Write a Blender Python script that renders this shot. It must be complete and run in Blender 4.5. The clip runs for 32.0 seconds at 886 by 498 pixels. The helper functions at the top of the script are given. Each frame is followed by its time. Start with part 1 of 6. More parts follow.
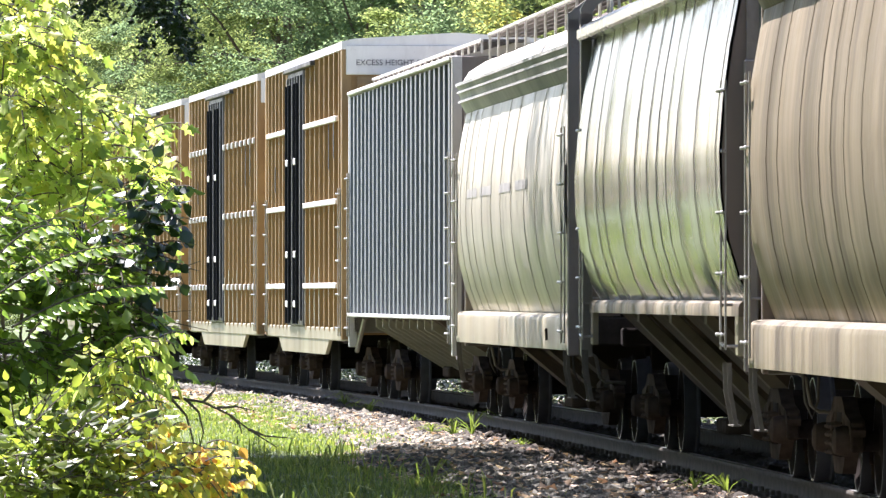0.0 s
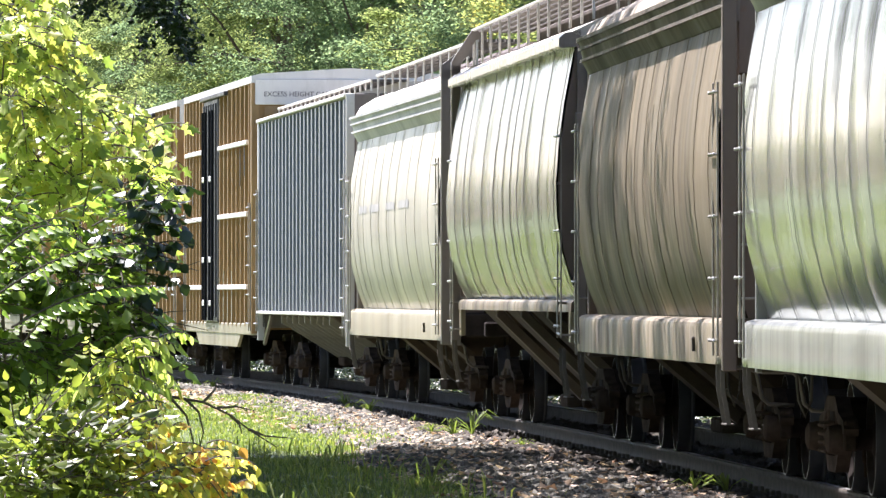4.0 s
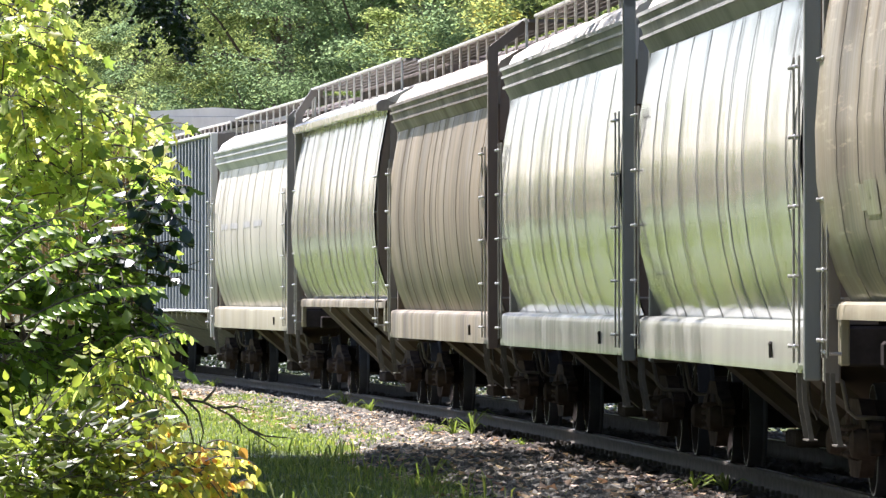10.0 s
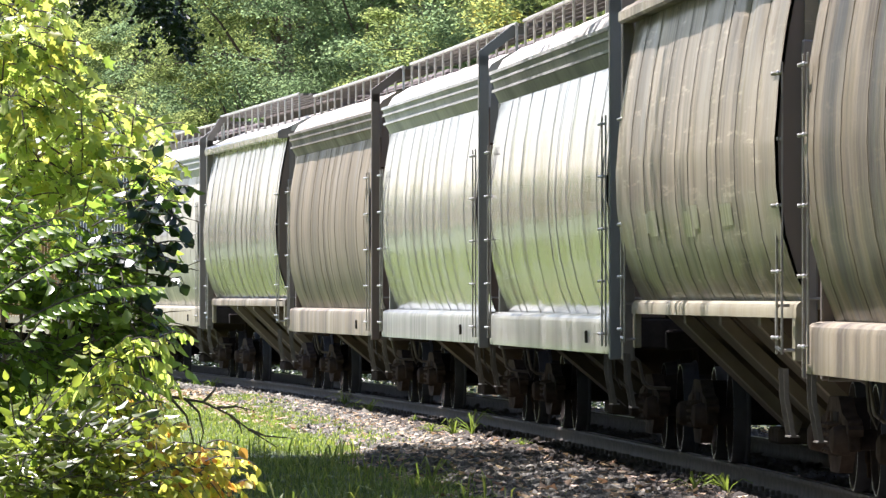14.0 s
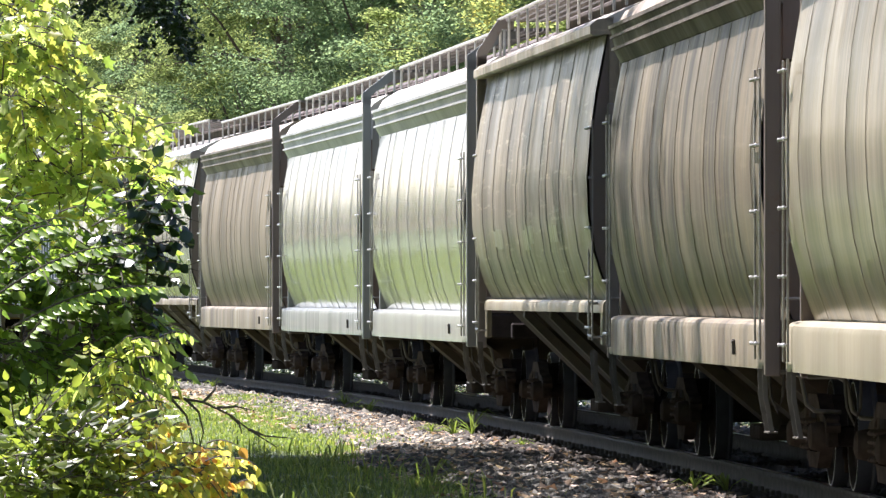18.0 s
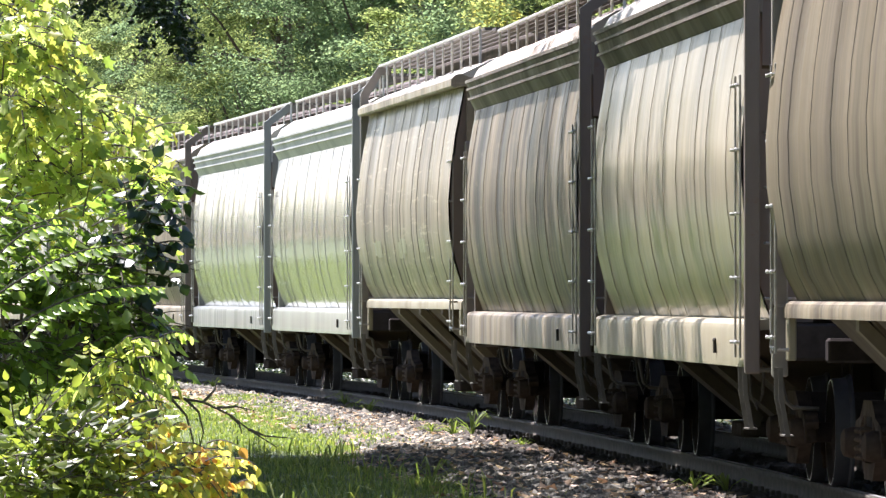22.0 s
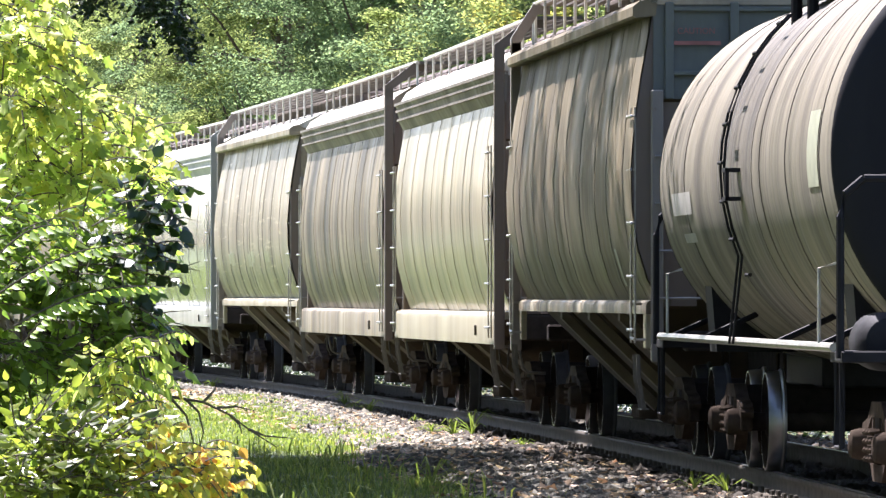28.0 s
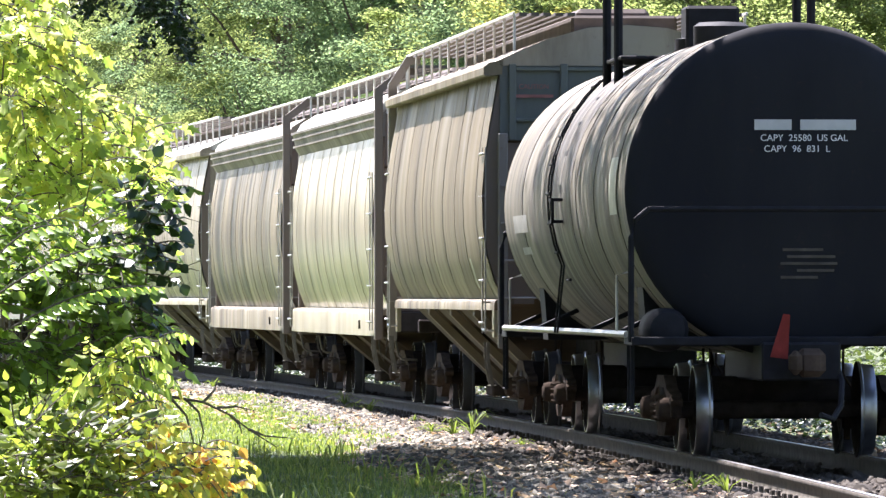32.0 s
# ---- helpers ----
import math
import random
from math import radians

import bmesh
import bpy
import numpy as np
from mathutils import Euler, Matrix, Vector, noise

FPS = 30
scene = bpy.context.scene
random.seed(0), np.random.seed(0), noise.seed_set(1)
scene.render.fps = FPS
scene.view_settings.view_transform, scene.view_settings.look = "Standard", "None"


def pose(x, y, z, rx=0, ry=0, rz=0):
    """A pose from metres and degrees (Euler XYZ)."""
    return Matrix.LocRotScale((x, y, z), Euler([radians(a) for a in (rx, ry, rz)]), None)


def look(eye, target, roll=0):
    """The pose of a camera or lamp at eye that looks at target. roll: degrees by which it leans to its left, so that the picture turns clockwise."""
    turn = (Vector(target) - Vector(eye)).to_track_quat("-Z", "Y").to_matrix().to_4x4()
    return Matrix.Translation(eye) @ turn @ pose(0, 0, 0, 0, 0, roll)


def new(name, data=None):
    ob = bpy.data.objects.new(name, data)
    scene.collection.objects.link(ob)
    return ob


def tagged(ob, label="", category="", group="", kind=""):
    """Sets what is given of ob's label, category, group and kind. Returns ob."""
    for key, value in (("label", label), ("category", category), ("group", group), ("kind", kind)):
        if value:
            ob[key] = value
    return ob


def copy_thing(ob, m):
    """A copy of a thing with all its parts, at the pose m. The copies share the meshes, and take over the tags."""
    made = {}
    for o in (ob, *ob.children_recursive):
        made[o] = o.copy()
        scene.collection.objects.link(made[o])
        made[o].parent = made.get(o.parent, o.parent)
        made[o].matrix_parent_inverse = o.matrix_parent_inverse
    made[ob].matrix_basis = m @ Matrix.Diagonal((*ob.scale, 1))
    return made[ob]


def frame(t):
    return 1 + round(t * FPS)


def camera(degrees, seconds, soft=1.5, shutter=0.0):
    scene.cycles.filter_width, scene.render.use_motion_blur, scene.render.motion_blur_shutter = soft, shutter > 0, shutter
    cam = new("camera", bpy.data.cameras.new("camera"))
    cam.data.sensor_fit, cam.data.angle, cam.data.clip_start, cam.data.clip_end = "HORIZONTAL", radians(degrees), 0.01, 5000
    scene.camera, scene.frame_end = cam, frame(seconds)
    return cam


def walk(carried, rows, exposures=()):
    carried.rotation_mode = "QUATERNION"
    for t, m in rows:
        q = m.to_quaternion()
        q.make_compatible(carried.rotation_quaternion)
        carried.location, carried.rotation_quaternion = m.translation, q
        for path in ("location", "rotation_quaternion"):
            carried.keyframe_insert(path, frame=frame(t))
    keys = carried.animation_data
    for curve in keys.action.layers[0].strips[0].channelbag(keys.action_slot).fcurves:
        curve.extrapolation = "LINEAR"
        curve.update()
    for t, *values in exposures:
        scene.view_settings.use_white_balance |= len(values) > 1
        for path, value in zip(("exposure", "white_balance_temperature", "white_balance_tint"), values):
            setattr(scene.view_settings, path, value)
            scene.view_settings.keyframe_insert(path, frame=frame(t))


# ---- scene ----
# One straight lens for the whole shot; the camera stands still on a tripod.
cam = camera(5.9985, 32.0, soft=1.4)
EYE = (0.0, 0.0, 1.4676)
_stand = pose(EYE[0], EYE[1], EYE[2], 90 + 0.32, 0, 0)
walk(cam, [(0.0, _stand), (32.0, _stand)], exposures=[(0.0, 2.09, 6080, 22), (3.0, 1.99, 6080, 22), (7.0, 1.80, 6080, 22), (14.0, 1.68, 6080, 22), (20.0, 1.76, 6080, 22), (24.0, 1.92, 6080, 22), (28.0, 2.08, 6080, 22), (32.0, 2.26, 6080, 22)])

# ---- light ----
SUN_EL, SUN_AZ = 57.0, 30.0            # degrees above the horizon, degrees to the left of +Y
world = bpy.data.worlds.new("world")
scene.world = world
world.use_nodes = True
_nt = world.node_tree
_sky = _nt.nodes.new("ShaderNodeTexSky")
_sky.sky_type, _sky.sun_disc = "NISHITA", False
_sky.sun_elevation, _sky.sun_rotation = radians(SUN_EL), radians(-SUN_AZ)
_nt.links.new(_sky.outputs[0], _nt.nodes["Background"].inputs[0])
_nt.nodes["Background"].inputs[1].default_value = 0.075
sun = new("sun", bpy.data.lights.new("sun", "SUN"))
sun.data.energy, sun.data.angle, sun.data.color = 4.9, radians(0.53), (1.0, 0.96, 0.90)
_e, _a = radians(SUN_EL), radians(SUN_AZ)
sun.matrix_world = look((-math.sin(_a) * math.cos(_e) * 90, math.cos(_a) * math.cos(_e) * 90, math.sin(_e) * 90), (0, 0, 0))

# ---- the track's line: heading psi over the arc length s, metres; train travel over time ----
TX0, TY0, PSI0, K0, K1 = 4.72621, 40.0, -0.02713, -0.08124, 0.01111


def psi_at(s):
    return PSI0 + K0 * s / 100 + K1 * (s / 100) ** 2


_S = np.arange(-160, 341, 0.5)
_P = PSI0 + K0 * _S / 100 + K1 * (_S / 100) ** 2
_dx, _dy = np.sin(_P), np.cos(_P)
_X = np.concatenate([[0], np.cumsum((_dx[1:] + _dx[:-1]) * 0.25)])
_Y = np.concatenate([[0], np.cumsum((_dy[1:] + _dy[:-1]) * 0.25)])
_i0 = int(np.searchsorted(_S, 0.0))
_X, _Y = _X - _X[_i0] + TX0, _Y - _Y[_i0] + TY0


def on_track(s, lat=0.0, z=0.0):
    """World place at arc length s, lat metres to the right of the centre line, z above the railhead."""
    p = psi_at(s)
    return (float(np.interp(s, _S, _X)) + lat * math.cos(p), float(np.interp(s, _S, _Y)) - lat * math.sin(p), z)


def travel(t):
    return 4.6295 * t + 0.0151 * t * t - 0.0002 * t ** 3


# ---- mesh helpers ----
class Geo:
    """Collects vertices and faces of one mesh."""

    def __init__(self):
        self.v, self.f = [], []

    def add(self, vs, fs):
        n = len(self.v)
        self.v.extend(vs)
        self.f.extend([tuple(i + n for i in f) for f in fs])
        return self

    def box(self, x0, x1, y0, y1, z0, z1, b=0.0):
        if b <= 0:
            vs = [(x, y, z) for x in (x0, x1) for y in (y0, y1) for z in (z0, z1)]
            fs = [(0, 1, 3, 2), (4, 6, 7, 5), (0, 4, 5, 1), (2, 3, 7, 6), (0, 2, 6, 4), (1, 5, 7, 3)]
            return self.add(vs, fs)
        b = min(b, abs(x1 - x0) / 2.01, abs(y1 - y0) / 2.01, abs(z1 - z0) / 2.01)
        vs, idx = [], {}
        lo, hi = (x0, y0, z0), (x1, y1, z1)
        for sx in (0, 1):
            for sy in (0, 1):
                for sz in (0, 1):
                    s3 = (sx, sy, sz)
                    for a in range(3):
                        p = []
                        for k in range(3):
                            c = hi[k] if s3[k] else lo[k]
                            if k != a:
                                c += -b if s3[k] else b
                            p.append(c)
                        idx[s3, a] = len(vs)
                        vs.append(tuple(p))
        fs = []
        for a in range(3):
            u, w = (a + 1) % 3, (a + 2) % 3
            for s in (0, 1):
                q = []
                for (i, j) in ((0, 0), (1, 0), (1, 1), (0, 1)):
                    k = [0, 0, 0]
                    k[a], k[u], k[w] = s, i, j
                    q.append(idx[tuple(k), a])
                fs.append(tuple(q if s else q[::-1]))
            for i in (0, 1):
                for j in (0, 1):
                    k0, k1 = [0, 0, 0], [0, 0, 0]
                    k0[a], k1[a] = 0, 1
                    k0[u] = k1[u] = i
                    k0[w] = k1[w] = j
                    k0, k1 = tuple(k0), tuple(k1)
                    q = (idx[k0, u], idx[k1, u], idx[k1, w], idx[k0, w])
                    fs.append(q if i == j else q[::-1])
        for sx in (0, 1):
            for sy in (0, 1):
                for sz in (0, 1):
                    t3 = tuple(idx[(sx, sy, sz), a] for a in range(3))
                    fs.append(t3 if (sx + sy + sz) % 2 else t3[::-1])
        return self.add(vs, fs)

    def tube(self, pts, r, n=8, cap=True):
        """A round bar along points; r one radius or one for each point."""
        pts = [Vector(p) for p in pts]
        rs = r if isinstance(r, (list, tuple)) else [r] * len(pts)
        base = len(self.v)
        up = Vector((0, 0, 1))
        for i, p in enumerate(pts):
            d = (pts[min(i + 1, len(pts) - 1)] - pts[max(i - 1, 0)])
            d = d.normalized() if d.length > 1e-9 else Vector((0, 0, 1))
            ref = up if abs(d.z) < 0.95 else Vector((1, 0, 0))
            a = d.cross(ref).normalized()
            c = a.cross(d)
            for k in range(n):
                w = 2 * math.pi * k / n
                self.v.append(tuple(p + a * (rs[i] * math.cos(w)) + c * (rs[i] * math.sin(w))))
        for i in range(len(pts) - 1):
            for k in range(n):
                o, k2 = base + i * n, (k + 1) % n
                self.f.append((o + k, o + k2, o + n + k2, o + n + k))
        if cap:
            self.f.append(tuple(base + k for k in range(n))[::-1])
            self.f.append(tuple(base + (len(pts) - 1) * n + k for k in range(n)))
        return self

    def lathe(self, prof, n=24, axis="x", at=(0, 0, 0)):
        """prof: (along, radius) pairs turned round the axis."""
        base = len(self.v)
        for a, r in prof:
            for k in range(n):
                w = 2 * math.pi * k / n
                c, s = r * math.cos(w), r * math.sin(w)
                p = {"x": (a, c, s), "y": (c, a, s), "z": (c, s, a)}[axis]
                self.v.append((p[0] + at[0], p[1] + at[1], p[2] + at[2]))
        for i in range(len(prof) - 1):
            for k in range(n):
                k2 = (k + 1) % n
                self.f.append((base + i * n + k, base + i * n + k2, base + (i + 1) * n + k2, base + (i + 1) * n + k))
        self.f.append(tuple(base + k for k in range(n))[::-1])
        self.f.append(tuple(base + (len(prof) - 1) * n + k for k in range(n)))
        return self

    def sweep(self, prof, ys, close=False):
        """prof(y): list of (x, z); strung along the y values."""
        base = len(self.v)
        m = len(prof(ys[0]))
        for y in ys:
            self.v.extend([(x, y, z) for x, z in prof(y)])
        for i in range(len(ys) - 1):
            for k in range(m if close else m - 1):
                k2 = (k + 1) % m
                self.f.append((base + i * m + k, base + i * m + k2, base + (i + 1) * m + k2, base + (i + 1) * m + k))
        if close:
            self.f.append(tuple(base + k for k in range(m)))
            self.f.append(tuple(base + (len(ys) - 1) * m + k for k in range(m))[::-1])
        return self

    def prism(self, poly, axis, a0, a1):
        """A polygon pushed out along an axis; poly in the two other axes, in order."""
        def p3(p, a):
            return {"x": (a, p[0], p[1]), "y": (p[0], a, p[1]), "z": (p[0], p[1], a)}[axis]
        n = len(poly)
        vs = [p3(p, a0) for p in poly] + [p3(p, a1) for p in poly]
        fs = [tuple(range(n))[::-1], tuple(range(n, 2 * n))] + [(i, (i + 1) % n, n + (i + 1) % n, n + i) for i in range(n)]
        return self.add(vs, fs)


def mesh_of(name, geo, mat, smooth=True, angle=35):
    me = bpy.data.meshes.new(name)
    me.from_pydata(geo.v, [], geo.f)
    me.update()
    bm = bmesh.new()
    bm.from_mesh(me)
    bmesh.ops.recalc_face_normals(bm, faces=bm.faces)
    bm.to_mesh(me)
    bm.free()
    if mat:
        me.materials.append(mat)
    if smooth:
        me.shade_smooth()
        me.set_sharp_from_angle(angle=radians(angle))
    return me


def part(name, geo, mat, parent, label="", at=None, smooth=True, angle=35):
    """One mesh object under a thing or a part. geo: a Geo, or a mesh made before (then shared)."""
    me = geo if isinstance(geo, bpy.types.Mesh) else mesh_of(name, geo, mat, smooth, angle)
    ob = new(name, me)
    ob.parent = parent
    if at is not None:
        ob.matrix_basis = at if isinstance(at, Matrix) else Matrix.Translation(at)
    if label:
        ob["label"] = label
    return ob


def thing(name, label, category, group="", kind="", mesh=None):
    return tagged(new(name, mesh), label, category, group, kind)


def shared(cache, key, make, mat):
    """A mesh built once and used again."""
    k = (key, mat.name)
    if k not in cache:
        cache[k] = mesh_of(key, make(), mat)
    return cache[k]


CACHE = {}


# ---- materials ----
def _base(name):
    m = bpy.data.materials.new(name)
    m.use_nodes = True
    nt = m.node_tree
    return m, nt, nt.nodes["Principled BSDF"]


def _n(nt, kind, **kw):
    nd = nt.nodes.new(kind)
    for k, v in kw.items():
        nd.inputs[k].default_value = v
    return nd


def _ramp(nt, src, stops):
    r = nt.nodes.new("ShaderNodeValToRGB")
    els = r.color_ramp.elements
    while len(els) < len(stops):
        els.new(0.5)
    for e, (p, c) in zip(els, stops):
        e.position, e.color = p, (c, c, c, 1) if isinstance(c, (int, float)) else (*c, 1)
    nt.links.new(src, r.inputs[0])
    return r


def _mix(nt, fac, a, b, mode="MIX"):
    x = nt.nodes.new("ShaderNodeMix")
    x.data_type, x.blend_type = "RGBA", mode
    for sock, val in ((x.inputs[0], fac), (x.inputs[6], a), (x.inputs[7], b)):
        if isinstance(val, bpy.types.NodeSocket):
            nt.links.new(val, sock)
        else:
            sock.default_value = val if isinstance(val, (int, float)) else (*val, 1)
    return x.outputs[2]


def _coords(nt, scale, space="Object"):
    tc = nt.nodes.new("ShaderNodeTexCoord")
    mp = nt.nodes.new("ShaderNodeMapping")
    mp.inputs["Scale"].default_value = scale
    nt.links.new(tc.outputs[space], mp.inputs[0])
    return mp.outputs[0]


def _noise(nt, vec, scale, detail=4, rough=0.55):
    nz = _n(nt, "ShaderNodeTexNoise", Scale=scale, Detail=detail, Roughness=rough)
    nt.links.new(vec, nz.inputs["Vector"])
    return nz.outputs[0]


def _bump(nt, bs, h, strength, dist):
    b = _n(nt, "ShaderNodeBump", Strength=strength, Distance=dist)
    nt.links.new(h, b.inputs["Height"])
    nt.links.new(b.outputs[0], bs.inputs["Normal"])


def paint(name, base, grime, rough=0.4, streak=0.5, rust=0.15, rustcol=(0.16, 0.07, 0.03), coat=0.0, spread=0.7, thr=0.46, coat_rough=0.09, spec=0.5, dapple=0.0, coat_ior=1.5):
    """Weathered paint: streaks that run down, blotches, rust specks."""
    m, nt, bs = _base(name)
    v1 = _coords(nt, (0.3, spread, 0.07))
    s1 = _ramp(nt, _noise(nt, v1, 1.6, 8, 0.72), [(thr, 0.0), (thr + 0.14, 1.0)])
    v2 = _coords(nt, (1, 1, 1))
    s2 = _ramp(nt, _noise(nt, v2, 0.9, 5), [(0.35, 0.0), (0.75, 1.0)])
    s3 = _ramp(nt, _noise(nt, v2, 9.0, 6, 0.7), [(0.60, 0.0), (0.70, 1.0)])
    mul = nt.nodes.new("ShaderNodeMath")
    mul.operation = "MULTIPLY"
    nt.links.new(s1.outputs[0], mul.inputs[0])
    mul.inputs[1].default_value = streak
    c = _mix(nt, mul.outputs[0], base, grime)
    mul2 = nt.nodes.new("ShaderNodeMath")
    mul2.operation = "MULTIPLY"
    nt.links.new(s2.outputs[0], mul2.inputs[0])
    mul2.inputs[1].default_value = streak * 0.55
    c = _mix(nt, mul2.outputs[0], c, grime)
    mul3 = nt.nodes.new("ShaderNodeMath")
    mul3.operation = "MULTIPLY"
    nt.links.new(s3.outputs[0], mul3.inputs[0])
    mul3.inputs[1].default_value = rust
    c = _mix(nt, mul3.outputs[0], c, rustcol)
    v4 = _coords(nt, (0.5, 4.2, 0.16))
    s4 = _ramp(nt, _noise(nt, v4, 1.9, 7, 0.7), [(0.50, 0.0), (0.70, 1.0)])
    mul4 = nt.nodes.new("ShaderNodeMath")
    mul4.operation = "MULTIPLY"
    nt.links.new(s4.outputs[0], mul4.inputs[0])
    mul4.inputs[1].default_value = streak * 0.5
    c = _mix(nt, mul4.outputs[0], c, tuple(0.8 * k for k in grime))
    tone = _ramp(nt, _noise(nt, _coords(nt, (0.1, 0.55, 0.06)), 1.1, 3), [(0.34, 0.74), (0.66, 1.22)])
    c = _mix(nt, min(1.0, streak), c, tone.outputs[0], "MULTIPLY")
    # pale level streaks: sunlight dappled through leaves, mixed into the paint colour
    if dapple:
        s5 = _ramp(nt, _noise(nt, _coords(nt, (0.5, 0.45, 7.0)), 1.3, 7, 0.75), [(0.56, 0.0), (0.66, dapple)])
        c = _mix(nt, s5.outputs[0], c, tuple(min(0.8, 1.9 * k) for k in base))
    nt.links.new(c, bs.inputs["Base Color"])
    rr = _ramp(nt, _noise(nt, v1, 3.0, 5), [(0.3, rough * 0.75), (0.7, min(1.0, rough * 1.45))])
    nt.links.new(rr.outputs[0], bs.inputs["Roughness"])
    bs.inputs["Specular IOR Level"].default_value = spec
    bs.inputs["Coat Weight"].default_value = coat
    bs.inputs["Coat Roughness"].default_value = coat_rough
    bs.inputs["Coat IOR"].default_value = coat_ior
    _bump(nt, bs, _noise(nt, v2, 14.0, 5), 0.12, 0.01)
    return m


def plain(name, col, rough=0.6, metal=0.0, var=0.35, scale=6.0, bump=0.2, spec=0.5):
    m, nt, bs = _base(name)
    v = _coords(nt, (1, 1, 1))
    f = _ramp(nt, _noise(nt, v, scale, 6, 0.6), [(0.3, 0.0), (0.7, 1.0)])
    c = _mix(nt, f.outputs[0], tuple(k * (1 - var) for k in col), tuple(min(1, k * (1 + var)) for k in col))
    nt.links.new(c, bs.inputs["Base Color"])
    bs.inputs["Roughness"].default_value, bs.inputs["Metallic"].default_value = rough, metal
    bs.inputs["Specular IOR Level"].default_value = spec
    if bump:
        _bump(nt, bs, _noise(nt, v, scale * 4, 5), bump, 0.01)
    return m


def leafmat(name, cols, gloss=0.45, through_light=0.5, tint=(1.0, 1.0, 0.35), spec=0.5, scale=0.4):
    """Leaves: colour varies leaf by leaf and patch by patch; light shines through."""
    m, nt, bs = _base(name)
    geo = nt.nodes.new("ShaderNodeNewGeometry")
    k = len(cols)
    r1 = _ramp(nt, geo.outputs["Random Per Island"], [(i / max(1, k - 1), c) for i, c in enumerate(cols)])
    v = _coords(nt, (1, 1, 1))
    pz = _ramp(nt, _noise(nt, v, scale, 3), [(0.3, 0.72), (0.7, 1.25)])
    c = _mix(nt, 1.0, r1.outputs[0], pz.outputs[0], "MULTIPLY")
    nt.links.new(c, bs.inputs["Base Color"])
    bs.inputs["Roughness"].default_value = gloss
    bs.inputs["Specular IOR Level"].default_value = spec
    tr = nt.nodes.new("ShaderNodeBsdfTranslucent")
    c2 = _mix(nt, 1.0, c, tuple(1.6 * x for x in tint), "MULTIPLY")
    nt.links.new(c2, tr.inputs[0])
    ms = nt.nodes.new("ShaderNodeMixShader")
    ms.inputs[0].default_value = through_light
    out = nt.nodes["Material Output"]
    nt.links.new(bs.outputs[0], ms.inputs[1])
    nt.links.new(tr.outputs[0], ms.inputs[2])
    nt.links.new(ms.outputs[0], out.inputs[0])
    return m


PAINTS = {
    "cream": paint("paint cream grey", (0.496, 0.46, 0.36), (0.216, 0.196, 0.144), 0.45, 0.5, coat=0.2, spec=0.3),
    "silver": paint("paint silver grey", (0.205, 0.195, 0.165), (0.055, 0.052, 0.046), 0.42, 0.95, coat=0.8, coat_rough=0.12, spec=0.35, dapple=0.2),
    "brown": paint("paint brown grey", (0.268, 0.22, 0.144), (0.108, 0.088, 0.056), 0.55, 0.8, 0.2, coat=0.05, spec=0.12),
    "green": paint("paint pale cool grey", (0.25, 0.255, 0.24), (0.075, 0.085, 0.08), 0.34, 0.7, coat=1.0, coat_ior=1.9, coat_rough=0.13),
    "pale": paint("paint pale grey", (0.20, 0.20, 0.185), (0.07, 0.075, 0.068), 0.34, 0.5, coat=1.0, coat_ior=1.9, coat_rough=0.13),
    "beige": paint("paint beige", (0.312, 0.266, 0.182), (0.103, 0.0851, 0.057), 0.46, 0.85, 0.25, coat=0.2, spec=0.2, dapple=0.55),
    "grime": paint("paint grimy brown", (0.243, 0.199, 0.129), (0.0405, 0.0412, 0.0353), 0.5, 0.95, 0.2, coat=0.1, thr=0.46, spec=0.12, dapple=0.15),
    "tan": paint("paint tan grey", (0.35, 0.302, 0.205), (0.135, 0.118, 0.08), 0.5, 0.8, 0.12, coat=0.4, coat_rough=0.14, spec=0.15),
    "stone": paint("paint stone grey", (0.215, 0.178, 0.114), (0.0974, 0.0806, 0.0551), 0.55, 0.7, 0.1, coat=0.03, spec=0.1),
}
M_SEAM = plain("weld seam grime", (0.17, 0.15, 0.115), 0.6)
M_SILL = paint("paint side sill", (0.332, 0.293, 0.191), (0.153, 0.128, 0.0782), 0.5, 0.4, 0.2, spread=0.35, coat=0.1, spec=0.25)
M_SILLSTR = paint("paint side sill striped", (0.289, 0.242, 0.157), (0.0935, 0.0748, 0.051), 0.5, 0.9, 0.25, spread=0.8, coat=0.06, spec=0.2)
M_SILLPALE = paint("paint side sill pale", (0.28, 0.285, 0.235), (0.16, 0.16, 0.13), 0.4, 0.35, 0.1, spread=0.35, coat=0.45)
M_SILLGREEN = paint("paint side sill cool streaked", (0.25, 0.265, 0.235), (0.1, 0.11, 0.1), 0.4, 1.0, 0.1, spread=1.6, coat=0.45)
M_CHORD = paint("paint eaves dull grey", (0.50, 0.50, 0.46), (0.27, 0.27, 0.245), 0.6, 0.5, 0.1, spec=0.3)
M_CHORDDARK = paint("paint eaves dull brown", (0.22, 0.19, 0.15), (0.10, 0.088, 0.07), 0.6, 0.6, 0.2, spec=0.3)
M_SHINY = paint("paint rubbed shiny patch", (0.29, 0.265, 0.175), (0.12, 0.105, 0.07), 0.36, 0.9, 0.0, coat=0.3, spread=2.5)
M_FAINT = plain("lettering faded grey", (0.34, 0.325, 0.295), 0.6, 0, 0.3, 3.0)
M_MARK = plain("lettering dimmed white", (0.42, 0.42, 0.41), 0.6, 0, 0.1)
M_END = paint("paint end frame", (0.25, 0.22, 0.185), (0.12, 0.098, 0.078), 0.55, 0.7, 0.3, coat=0.2)
M_ENDPALE = paint("paint end frame pale", (0.23, 0.238, 0.212), (0.119, 0.119, 0.106), 0.5, 0.5, 0.12, coat=0.15)
